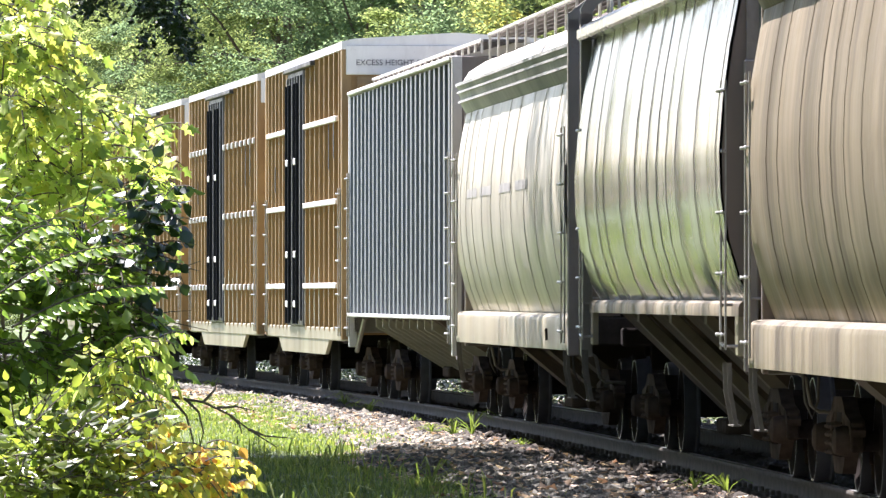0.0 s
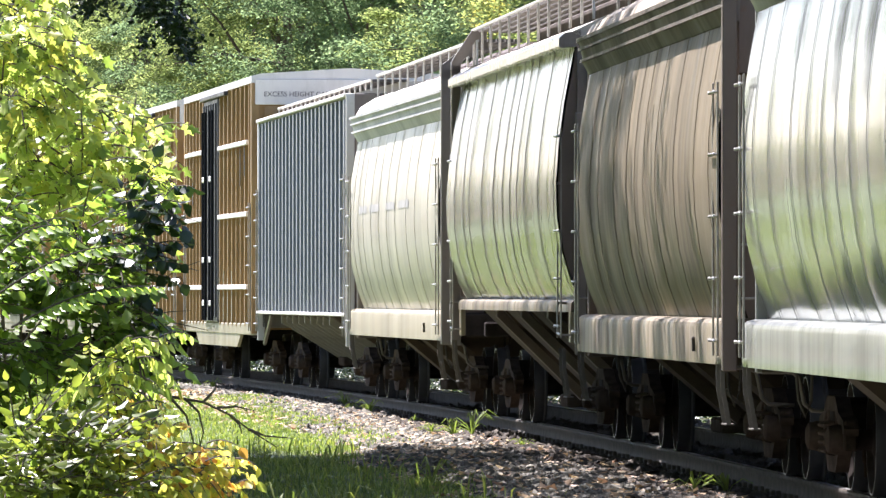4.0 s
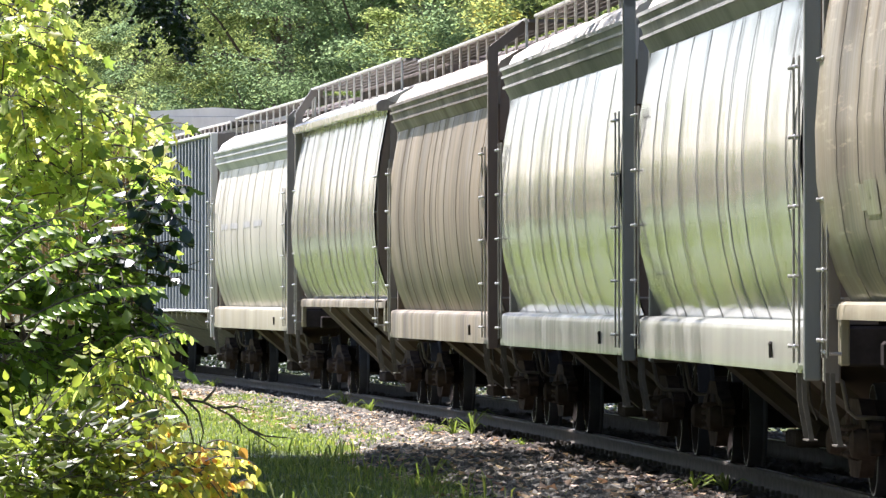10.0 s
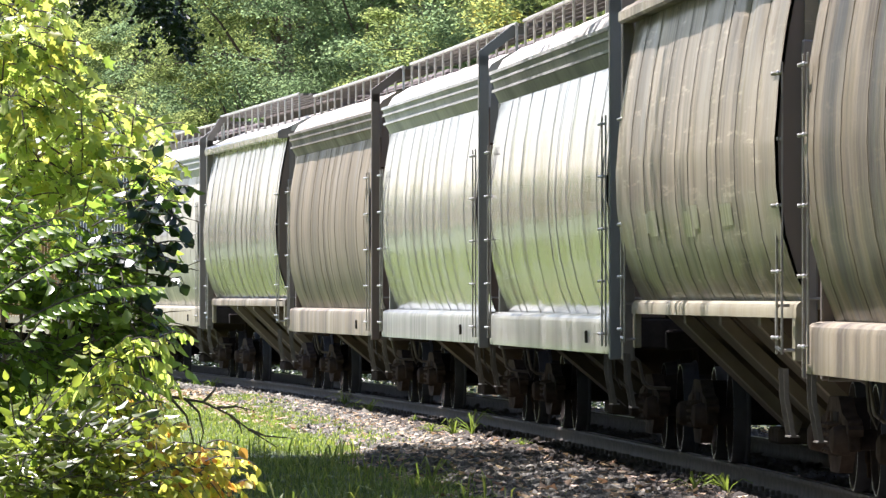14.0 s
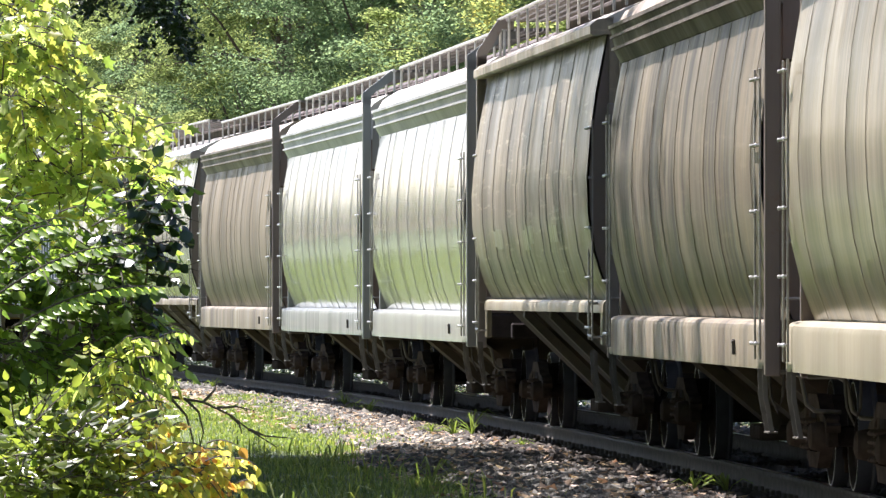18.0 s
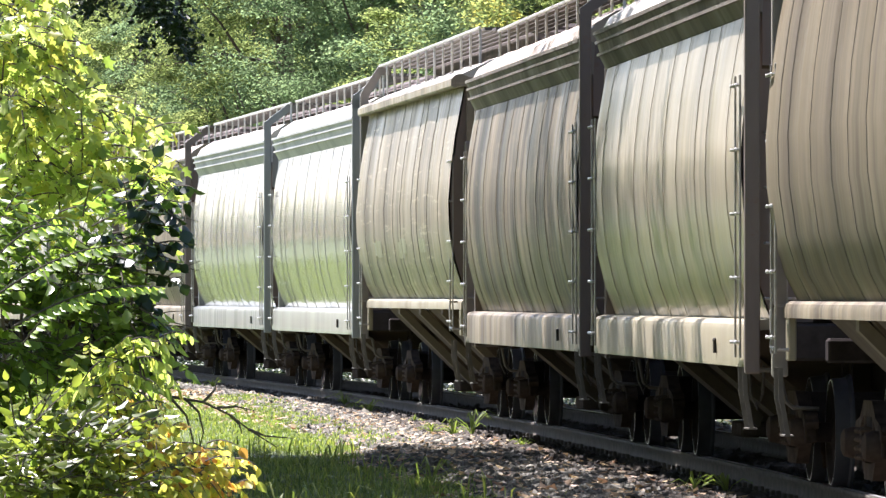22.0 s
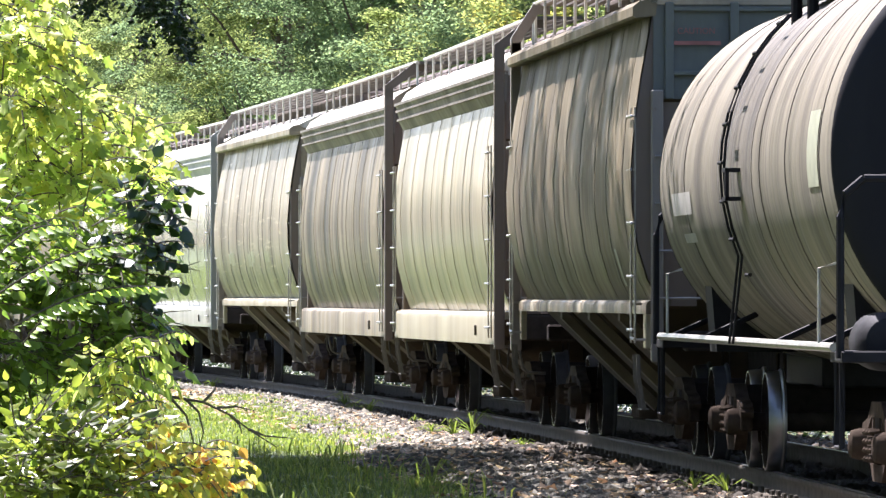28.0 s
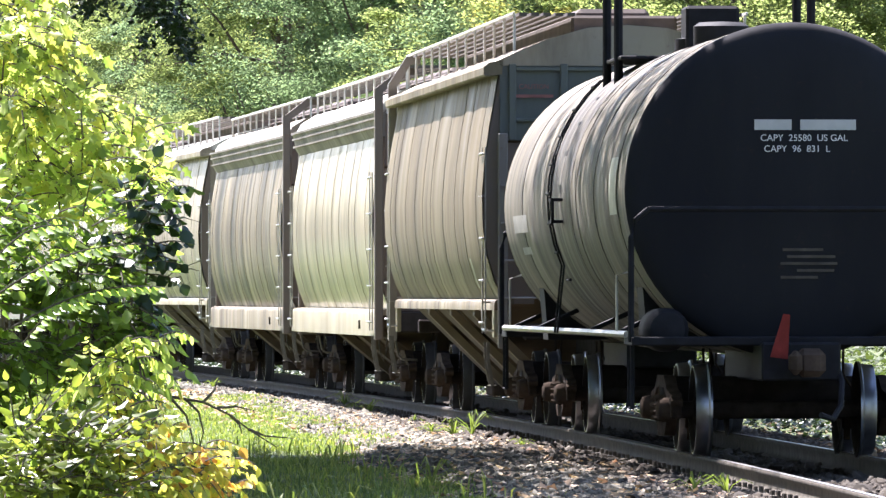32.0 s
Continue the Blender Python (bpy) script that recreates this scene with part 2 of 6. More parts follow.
M_ENDGREEN = paint("paint end panel grey green", (0.156, 0.168, 0.148), (0.0858, 0.0897, 0.078), 0.6, 0.5, 0.12, spec=0.2)
M_ENDRUST = paint("paint end frame rusty", (0.17, 0.13, 0.10), (0.085, 0.062, 0.047), 0.6, 0.7, 0.4, coat=0.1)
M_ROOF = paint("paint roof dusty", (0.60, 0.57, 0.49), (0.30, 0.25, 0.18), 0.55, 0.5, 0.2)
M_ROOFTAN = paint("paint roof rusty tan", (0.40, 0.34, 0.25), (0.18, 0.14, 0.10), 0.6, 0.8, 0.3)
# rust brown with the shade behind the walkway brackets put in
M_COAMING = plain("hatch coaming rust", (0.085, 0.064, 0.05), 0.85, 0, 0.5, 2.0)
M_ENDBROWN = paint("paint end plate brown", (0.19, 0.145, 0.11), (0.10, 0.075, 0.056), 0.7, 0.6, 0.3)
M_RIB = plain("slope rib dusty tan", (0.15, 0.118, 0.08), 0.8, 0, 0.3, 1.5, spec=0.2)
M_RIBPALE = plain("bay rib pale", (0.26, 0.235, 0.18), 0.7, 0, 0.3, 2.0, spec=0.2)
M_UNDER = plain("underframe grime", (0.034, 0.029, 0.027), 0.95, spec=0.03)
M_TRUCK = plain("truck rust", (0.052, 0.039, 0.030), 0.95, 0, 0.5, 5.0, 0.5, spec=0.03)
# one dark brown for end slope sheets and hopper bays
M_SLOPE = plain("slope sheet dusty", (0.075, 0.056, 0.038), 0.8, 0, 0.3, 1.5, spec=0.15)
M_WHEEL = plain("wheel steel", (0.028, 0.023, 0.020), 0.9, 0.0, 0.4, spec=0.03)
M_TREAD = plain("tread steel", (0.28, 0.285, 0.30), 0.33, 1.0, 0.15)
# tread coloured dark to hold off sun glints; the tank car's stays bright
M_TREADDARK = plain("wheel tread worn dark", (0.04, 0.04, 0.043), 0.6, 0.0, 0.2, spec=0.2)
M_BAR = plain("grab iron", (0.30, 0.28, 0.24), 0.35, 0.4)
M_BOLT = plain("bolt light", (0.82, 0.81, 0.78), 0.3, 0.0, 0.1)
M_STEP = plain("step iron", (0.07, 0.06, 0.048), 0.7, spec=0.25)
M_STRAP = plain("step strap dusty", (0.12, 0.105, 0.08), 0.6, 0, 0.35, 5.0, spec=0.35)
# boards coloured dark for the shade behind the bright edge strip
M_BOARD = plain("walkway boards grimy", (0.115, 0.098, 0.082), 0.8, 0, 0.4, 3.0)
M_WALK = plain("walkway galvanised", (0.50, 0.48, 0.43), 0.5, 0.2)
# the ribs' slate blue, darkened for the shade in the gaps between them
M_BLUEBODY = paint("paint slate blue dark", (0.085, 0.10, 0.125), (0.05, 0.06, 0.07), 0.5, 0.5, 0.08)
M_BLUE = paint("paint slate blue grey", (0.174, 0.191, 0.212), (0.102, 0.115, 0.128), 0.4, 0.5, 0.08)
M_OCHREBODY = paint("paint ochre brown", (0.33, 0.195, 0.070), (0.13, 0.075, 0.032), 0.5, 0.8, 0.35, spec=0.2)
M_ORANGE = paint("paint ochre yellow", (0.365, 0.234, 0.0935), (0.204, 0.115, 0.0467), 0.5, 0.9, 0.4, spec=0.25)
M_WHITE = paint("paint white", (0.74, 0.72, 0.66), (0.38, 0.35, 0.29), 0.5, 0.4, 0.12)
M_BLACKDOOR = paint("paint door black", (0.035, 0.035, 0.040), (0.09, 0.075, 0.06), 0.4, 0.5, 0.2)
M_TANK = paint("paint tank shell beige", (0.235, 0.21, 0.153), (0.072, 0.063, 0.048), 0.6, 0.75, 0.1, spread=1.1, spec=0.25)
M_TANKDIRT = paint("paint tank shell spilled on", (0.17, 0.15, 0.115), (0.045, 0.042, 0.038), 0.55, 0.95, 0.1, spread=2.2, spec=0.3)
M_TANKEND = paint("paint tank head black", (0.013, 0.0135, 0.017), (0.02, 0.02, 0.02), 0.8, 0.4, 0.05, spec=0.2)
M_BLACK = plain("black iron", (0.012, 0.012, 0.014), 0.7, spec=0.18)
M_LETTER = plain("lettering white", (0.72, 0.72, 0.70), 0.6, 0, 0.1)
M_LETTERRED = plain("lettering faded red", (0.30, 0.12, 0.10), 0.7, 0, 0.2)
M_LETTERDARK = plain("lettering dark", (0.05, 0.05, 0.05), 0.6, 0, 0.1)
M_REFLECT = plain("reflective strip yellow", (0.34, 0.35, 0.25), 0.5, 0, 0.2)
M_FLAG = plain("flag red", (0.20, 0.030, 0.022), 0.85, spec=0.2)
M_RAIL = plain("rail web rust", (0.085, 0.074, 0.058), 0.85, spec=0.15)
M_RAILTOP = plain("rail head steel", (0.55, 0.54, 0.52), 0.28, 1.0, 0.12, 3.0, 0.05)
M_TIE = plain("tie wood creosote", (0.05, 0.042, 0.035), 0.9, spec=0.1)
M_BARK = plain("bark", (0.10, 0.075, 0.055), 0.95, 0, 0.5, 9.0, 0.6)
M_TWIG = plain("dead twig", (0.085, 0.068, 0.046), 0.9)
M_LEAFYEL = leafmat("leaf yellow green", [(0.0714, 0.116, 0.0225), (0.235, 0.307, 0.0585), (0.336, 0.4, 0.099), (0.437, 0.474, 0.153), (0.118, 0.177, 0.0315), (0.42, 0.391, 0.0765), (0.277, 0.344, 0.0765)], 0.38, 0.62, (1.15, 1.18, 0.95), 0.4, 1.4)
M_LEAFGRN = leafmat("leaf mid green", [(0.075, 0.125, 0.03), (0.14, 0.22, 0.045), (0.24, 0.32, 0.07), (0.10, 0.16, 0.035)], 0.36, 0.58, (1.05, 1.1, 0.6), 0.45)
M_LEAFPIN = leafmat("leaf feathered green", [(0.18, 0.27, 0.06), (0.27, 0.37, 0.09), (0.34, 0.43, 0.12)], 0.45, 0.55, (1.0, 1.1, 0.5))
M_LEAFBROAD = leafmat("leaf broad glossy green", [(0.06, 0.085, 0.022), (0.14, 0.18, 0.04), (0.27, 0.30, 0.07)], 0.32, 0.52, (1.05, 1.1, 0.5), 0.6)
# near-black green; on the far weeds and hanging sprigs it stands for shade
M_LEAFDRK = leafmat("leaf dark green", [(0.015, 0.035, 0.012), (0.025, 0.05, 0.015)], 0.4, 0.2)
M_LEAFORG = leafmat("leaf autumn", [(0.38, 0.42, 0.09), (0.54, 0.47, 0.10), (0.26, 0.33, 0.06), (0.45, 0.44, 0.10), (0.60, 0.49, 0.12), (0.44, 0.19, 0.05), (0.20, 0.26, 0.05), (0.55, 0.49, 0.16)], 0.42, 0.62, (1.12, 1.08, 0.8))
M_WOOD1 = leafmat("woods leaf green", [(0.106, 0.143, 0.05), (0.158, 0.198, 0.07), (0.22, 0.248, 0.095)], 0.8, 0.70, (1.0, 1.0, 0.85), 0.05, 0.25)
M_WOOD2 = leafmat("woods leaf deep green", [(0.0924, 0.141, 0.0735), (0.136, 0.188, 0.0945)], 0.8, 0.70, (1.0, 1.0, 0.85), 0.05, 0.25)
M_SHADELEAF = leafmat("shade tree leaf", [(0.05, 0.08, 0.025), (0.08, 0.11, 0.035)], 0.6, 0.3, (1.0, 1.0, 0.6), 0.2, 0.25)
M_WOOD3 = leafmat("woods leaf yellow", [(0.22, 0.22, 0.055), (0.27, 0.25, 0.06)], 0.8, 0.66, (1.0, 1.0, 0.85), 0.05, 0.25)
M_GRASS = leafmat("grass blades", [(0.085, 0.135, 0.042), (0.14, 0.195, 0.055), (0.27, 0.30, 0.09)], 0.5, 0.45, (1.0, 1.0, 0.5), 0.3, 0.8)
M_STONE = leafmat("ballast stone", [(0.042, 0.039, 0.029), (0.098, 0.090, 0.066), (0.064, 0.057, 0.040), (0.20, 0.184, 0.138), (0.082, 0.076, 0.059)], 0.8, 0.0, (1, 1, 1), 0.3, 0.6)
# fallen leaf made darker for the shaded ground beyond the track
M_DIMLEAF = leafmat("rotting leaf", [(0.10, 0.07, 0.04), (0.16, 0.12, 0.07), (0.07, 0.045, 0.03)], 0.8, 0.1, (1, 1, 1), 0.1, 1.0)
# oil stain, taken darker still for the train's shadow beside the rail
M_STONEDARK = leafmat("ballast stone oily", [(0.035, 0.029, 0.022), (0.072, 0.060, 0.046), (0.05, 0.041, 0.03), (0.11, 0.094, 0.073)], 0.85, 0.0, (1, 1, 1), 0.2, 0.6)
M_DRYLEAF = leafmat("fallen leaf", [(0.30, 0.19, 0.08), (0.42, 0.32, 0.17), (0.22, 0.11, 0.05), (0.50, 0.42, 0.28)], 0.6, 0.15, (1, 1, 1), 0.3, 1.0)


# ---- ground, ballast, track ----
def ground_material():
    m, nt, bs = _base("ground grass and earth")
    v = _coords(nt, (1, 1, 1))
    a = _ramp(nt, _noise(nt, v, 0.5, 6, 0.6), [(0.35, (0.06, 0.085, 0.02)), (0.6, (0.092, 0.12, 0.028)), (0.8, (0.115, 0.112, 0.045))])
    b = _ramp(nt, _noise(nt, v, 22.0, 6, 0.7), [(0.3, 0.55), (0.7, 1.4)])
    nt.links.new(_mix(nt, 1.0, a.outputs[0], b.outputs[0], "MULTIPLY"), bs.inputs["Base Color"])
    bs.inputs["Roughness"].default_value = 0.95
    _bump(nt, bs, _noise(nt, v, 18.0, 6), 0.8, 0.04)
    return m


def gravel_material():
    m, nt, bs = _base("gravel bed")
    v = _coords(nt, (1, 1, 1))
    vo = nt.nodes.new("ShaderNodeTexVoronoi")
    vo.inputs["Scale"].default_value = 24.0
    nt.links.new(v, vo.inputs["Vector"])
    a = _ramp(nt, vo.outputs["Color"], [(0.0, (0.05, 0.044, 0.038)), (0.5, (0.10, 0.088, 0.075)), (1.0, (0.17, 0.155, 0.135))])
    b = _ramp(nt, _noise(nt, v, 0.8, 5), [(0.3, 0.7), (0.7, 1.2)])
    nt.links.new(_mix(nt, 1.0, a.outputs[0], b.outputs[0], "MULTIPLY"), bs.inputs["Base Color"])
    bs.inputs["Roughness"].default_value = 0.9
    _bump(nt, bs, vo.outputs["Distance"], 1.0, 0.03)
    return m


M_GROUND, M_GRAVEL = ground_material(), gravel_material()


def grid_mesh(name, xs, ys, zfun, mat):
    g = Geo()
    for y in ys:
        for x in xs:
            g.v.append((x, y, zfun(x, y)))
    nx = len(xs)
    for j in range(len(ys) - 1):
        for i in range(nx - 1):
            g.f.append((j * nx + i, j * nx + i + 1, (j + 1) * nx + i + 1, (j + 1) * nx + i))
    return mesh_of(name, g, mat)


def ground_z(x, y):
    near = math.exp(-((y - 90) / 90) ** 2)
    return -0.34 + 0.05 * near * noise.noise(Vector((x * 0.35, y * 0.35, 0.0)))


_far = [-2500, -900, -300, -120, -60]
ground = thing("ground", "grassy earth beside the railway, strewn with leaves", "ground", kind="structure",
               mesh=grid_mesh("ground", _far + [x * 1.0 for x in range(-40, 41)] + [60, 120, 300, 900, 2500],
                              [-600, -200, -60, -20] + [y * 1.5 for y in range(0, 180)] + [290, 340, 500, 1200, 3500], ground_z, M_GROUND))


def strip(name, lats, ss, zfun, mat):
    g = Geo()
    m = len(lats(ss[0]))
    for s in ss:
        for lat in lats(s):
            x, y, _ = on_track(s, lat)
            g.v.append((x, y, zfun(s, lat)))
    for j in range(len(ss) - 1):
        for i in range(m - 1):
            g.f.append((j * m + i, j * m + i + 1, (j + 1) * m + i + 1, (j + 1) * m + i))
    return mesh_of(name, g, mat)


def bed_edge(s):
    k = min(1.0, max(0.0, (s - 62) / 60))
    return -2.8 + 1.5 * k - 0.9 * math.exp(-((s - 50) / 5.0) ** 2) + 0.4 * noise.noise(Vector((s * 0.16, 3.0, 0))) + 0.25 * noise.noise(Vector((s * 0.7, 7.0, 0)))


def bed_z(s, lat):
    w = abs(lat)
    z = -0.20 if w < 1.7 else -0.20 - 0.05 * min(1.0, (w - 1.7) / 1.0)
    if w > 2.7:
        z -= 0.12 * min(1.0, (w - 2.7) / 0.35)
    return z + 0.012 * noise.noise(Vector((s * 1.3, lat * 1.3, 0)))


ballast = thing("ballast", "crushed grey-brown stone ballast bed under the rails", "ballast", kind="structure",
                mesh=strip("ballast", lambda s: [bed_edge(s) - 0.25] + [bed_edge(s) + k * (-1.3 - bed_edge(s)) / 6 for k in range(7)] + [-0.9, -0.5, 0, 0.5, 0.9, 1.4, 2.0, 2.7, 3.4],
                           [k * 0.8 - 120 for k in range(0, 500)], lambda s, lat: bed_z(s, lat) if lat > bed_edge(s) - 0.1 else -0.40, M_GRAVEL))

track = thing("railway_track", "curved single railway track of worn steel rails on dark wooden ties", "track", kind="structure")
RAIL_PROF = [(-0.075, -0.178), (0.075, -0.178), (0.075, -0.166), (0.022, -0.150), (0.011, -0.125), (0.011, -0.055), (0.034, -0.040),
             (0.036, -0.010), (0.028, -0.001), (-0.028, -0.001), (-0.036, -0.010), (-0.034, -0.040), (-0.011, -0.055), (-0.011, -0.125), (-0.022, -0.150), (-0.075, -0.166)]
for side in (-1, 1):
    g = Geo()
    ss = [k * 1.0 - 120 for k in range(0, 400)]
    n = len(RAIL_PROF)
    for s in ss:
        for u, z in RAIL_PROF:
            x, y, _ = on_track(s, side * 0.753 + u)
            g.v.append((x, y, z))
    for j in range(len(ss) - 1):
        for i in range(n):
            g.f.append((j * n + i, j * n + (i + 1) % n, (j + 1) * n + (i + 1) % n, (j + 1) * n + i))
    rail = part("rail", g, M_RAIL, track, "rusty steel rail with a polished running surface", angle=60)
    g = Geo()
    for s in ss:
        for u in (-0.027, 0.027):
            x, y, _ = on_track(s, side * 0.753 + u)
            g.v.append((x, y, 0.003))
    for j in range(len(ss) - 1):
        g.f.append((2 * j, 2 * j + 1, 2 * j + 3, 2 * j + 2))
    part("running_surface", g, M_RAILTOP, rail, "polished steel")


def leaf_cloud(centres, axes, sizes, wide=0.36, fold=0.12, bend=0.0, full=False, lobed=False):
    """Folded leaves as arrays. axes: (n, 2, 3) unit length and side directions. Returns vertices and faces."""
    c, ln, sd = np.asarray(centres, float), axes[:, 0], axes[:, 1]
    up = np.cross(ln, sd)
    sz = np.asarray(sizes, float)[:, None]
    if lobed:
        half = [(0.05, 0.10), (0.40, 0.16), (0.22, 0.36), (0.50, 0.62), (0.19, 0.64)]
        rim = [(0.0, 0.0)] + [(-x, y) for x, y in half] + [(0.0, 1.0)] + half[::-1]
        rim = [(x * wide / 0.5, y) for x, y in rim]
        tpl = [(0, 0.42, -0.04)] + [(x, y, fold * abs(x) * 2.2 - bend * y * y) for x, y in rim]
        n = len(rim)
        fc = [(0, 1 + (i + 1) % n, 1 + i) for i in range(n)]
    elif full:
        tpl = [(0, 0, 0), (-wide * 0.8, 0.25, fold), (-wide, 0.5, fold), (-wide * 0.55, 0.78, fold * 0.5 - bend), (0, 1, -bend * 2),
               (wide * 0.55, 0.78, fold * 0.5 - bend), (wide, 0.5, fold), (wide * 0.8, 0.25, fold), (0, 0.5, -bend * 0.4)]
        fc = [(0, 8, 2, 1), (8, 4, 3, 2), (0, 7, 6, 8), (8, 6, 5, 4)]
    else:
        tpl = [(0, 0, 0), (-wide, 0.48, fold), (0, 1, -bend), (wide, 0.48, fold)]
        fc = [(0, 2, 1), (0, 3, 2)]
    k = len(tpl)
    v = np.empty((len(c), k, 3))
    for i, (a, b, h) in enumerate(tpl):
        v[:, i] = c + sz * (a * sd + b * ln + h * up)
    f = (np.arange(len(c))[:, None, None] * k + np.array(fc)[None]).reshape(-1, len(fc[0]))
    return v.reshape(-1, 3), f


def cloud_mesh(name, v, f, mat):
    me = bpy.data.meshes.new(name)
    n, k = f.shape
    me.vertices.add(len(v))
    me.vertices.foreach_set("co", np.ascontiguousarray(v, dtype=np.float32).ravel())
    me.loops.add(n * k)
    me.loops.foreach_set("vertex_index", np.ascontiguousarray(f, dtype=np.int32).ravel())
    me.polygons.add(n)
    me.polygons.foreach_set("loop_start", np.arange(0, n * k, k, dtype=np.int32))
    me.update(calc_edges=True)
    me.validate()
    me.materials.append(mat)
    return me


def directions(rng, n, droop=0.3, spread=1.0):
    """Leaf directions: outward all round, drooping; side vectors roughly level."""
    a = rng.uniform(0, 2 * np.pi, n)
    ln = np.stack([np.cos(a), np.sin(a), rng.normal(-droop, 0.35 * spread, n)], 1)
    ln /= np.linalg.norm(ln, axis=1, keepdims=True)
    ref = np.stack([rng.normal(0, 0.35, n), rng.normal(0, 0.35, n), np.ones(n)], 1)
    sd = np.cross(ln, ref)
    sd /= np.linalg.norm(sd, axis=1, keepdims=True)
    return np.stack([ln, sd], 1)


# stones of the ballast, one loose mass
def stones(name, label, n, s0, s1, lat0, lat1, smin, smax, mat, seed, edge=False, category="gravel"):
    rng = np.random.default_rng(seed)
    s = rng.uniform(s0, s1, n)
    if edge:
        lo = np.array([bed_edge(a) for a in s])
        lat = lo - 0.15 + (lat1 - lo + 0.15) * rng.uniform(0, 1, n)
    else:
        lat = rng.uniform(lat0, lat1, n)
    p = np.interp(s, _S, _P)
    x = np.interp(s, _S, _X) + lat * np.cos(p)
    y = np.interp(s, _S, _Y) - lat * np.sin(p)
    z = np.array([bed_z(a, b) for a, b in zip(s, lat)])
    size = rng.uniform(smin, smax, n) * np.where(rng.uniform(0, 1, n) < 0.08, 1.6, 1.0)
    a = rng.uniform(0, 2 * np.pi, n)
    tilt = rng.normal(0, 0.45, n)
    base = np.array([(-0.5, -0.35, -0.3), (0.45, -0.4, -0.3), (0.5, 0.35, -0.3), (-0.4, 0.4, -0.3), (-0.3, -0.25, 0.32), (0.32, -0.2, 0.22), (0.25, 0.28, 0.34), (-0.22, 0.2, 0.26)])
    jit = rng.normal(0, 0.10, (n, 8, 3))
    q = (base[None] + jit) * size[:, None, None] * np.stack([rng.uniform(0.8, 1.5, n), rng.uniform(0.7, 1.1, n), rng.uniform(0.5, 1.0, n)], 1)[:, None, :]
    zt = q[:, :, 2] + q[:, :, 0] * np.sin(tilt)[:, None]
    ca, sa = np.cos(a)[:, None], np.sin(a)[:, None]
    v = np.stack([x[:, None] + q[:, :, 0] * ca - q[:, :, 1] * sa, y[:, None] + q[:, :, 0] * sa + q[:, :, 1] * ca, z[:, None] + zt + size[:, None] * 0.18], 2)
    fc = np.array([(4, 5, 6, 7), (0, 1, 5, 4), (1, 2, 6, 5), (2, 3, 7, 6), (3, 0, 4, 7)])
    f = (np.arange(n)[:, None, None] * 8 + fc[None]).reshape(-1, 4)
    return thing(name, label, category, kind="stuff", mesh=cloud_mesh(name, v.reshape(-1, 3), f, mat))


stones("ballast_stones", "loose angular grey and brown ballast stones beside the rail", 56000, 28, 75, -3.2, -1.55, 0.026, 0.062, M_STONE, 11, True)
stones("ballast_stones", "oil-stained ballast stones close to the rail, darkened for train shadow", 15000, 26, 80, -1.75, -0.95, 0.035, 0.075, M_STONEDARK, 14)
stones("ballast_stones", "loose angular grey ballast stones along the far stretch of track", 34000, 75, 150, -3.2, -0.95, 0.035, 0.08, M_STONE, 12, True)
stones("ballast_stones", "dark ballast stones between and beyond the rails", 16000, 28, 120, -0.65, 3.2, 0.05, 0.09, M_STONEDARK, 13)


def litter(name, label, n, s0, s1, lat0, lat1, seed, mat=M_DRYLEAF):
    rng = np.random.default_rng(seed)
    s, lat = rng.uniform(s0, s1, n), rng.uniform(lat0, lat1, n)
    pts = np.array([(*on_track(a, b)[:2], bed_z(a, b) + 0.045) for a, b in zip(s, lat)])
    v, f = leaf_cloud(pts, directions(rng, n, 0.0, 0.6), rng.uniform(0.06, 0.13, n), 0.34, 0.18)
    return thing(name, label, "leaf litter", kind="stuff", mesh=cloud_mesh(name, v, f, mat))


litter("fallen_leaves", "dry brown and tan fallen leaves on the ballast", 2600, 28, 110, -3.4, -1.2, 21)
litter("fallen_leaves", "dry leaves and twigs on the ground beyond the track", 9000, 25, 150, 1.4, 7.0, 22, M_DIMLEAF)


def grass(name, label, n, place, hmin, hmax, mat, seed, width=0.07, droop=0.45):
    """Bent blades, two faces each, from a placing function."""
    rng = np.random.default_rng(seed)
    pts = place(rng, n)
    n = len(pts)
    a = rng.uniform(0, 2 * np.pi, n)
    h = rng.uniform(hmin, hmax, n)
    lean = rng.uniform(0.1, droop * 2, n) * h
    dx, dy = np.cos(a), np.sin(a)
    w = h * width
    b = np.stack([pts[:, 0], pts[:, 1], pts[:, 2]], 1)
    sx = np.stack([-dy * w, dx * w, np.zeros(n)], 1)
    mid = b + np.stack([dx * lean * 0.35, dy * lean * 0.35, h * 0.62], 1)
    tip = b + np.stack([dx * lean, dy * lean, h * (1.0 - 0.35 * lean / h)], 1)
    v = np.stack([b - sx * 0.6, b + sx * 0.6, mid + sx, mid - sx, tip + sx * 0.1, tip - sx * 0.1], 1).reshape(-1, 3)
    f = (np.arange(n)[:, None, None] * 6 + np.array([(0, 1, 2, 3), (3, 2, 4, 5)])[None]).reshape(-1, 4)
    return thing(name, label, "grass", kind="stuff", mesh=cloud_mesh(name, v, f, mat))


def verge(s0, s1, out):
    def put(rng, n):
        s = rng.uniform(s0, s1, n)
        e = np.array([bed_edge(a) for a in s])
        lat = e + 0.15 - out * rng.uniform(0, 1, n) ** 1.3
        keep = np.array([noise.noise(Vector((a * 0.5, b * 0.8, 5.0))) > -0.25 for a, b in zip(s, lat)])
        pr = [on_track(a, b) for a, b in zip(s[keep], lat[keep])]
        return np.array([(x, y, ground_z(x, y) + 0.0) for x, y, _ in pr])
    return put


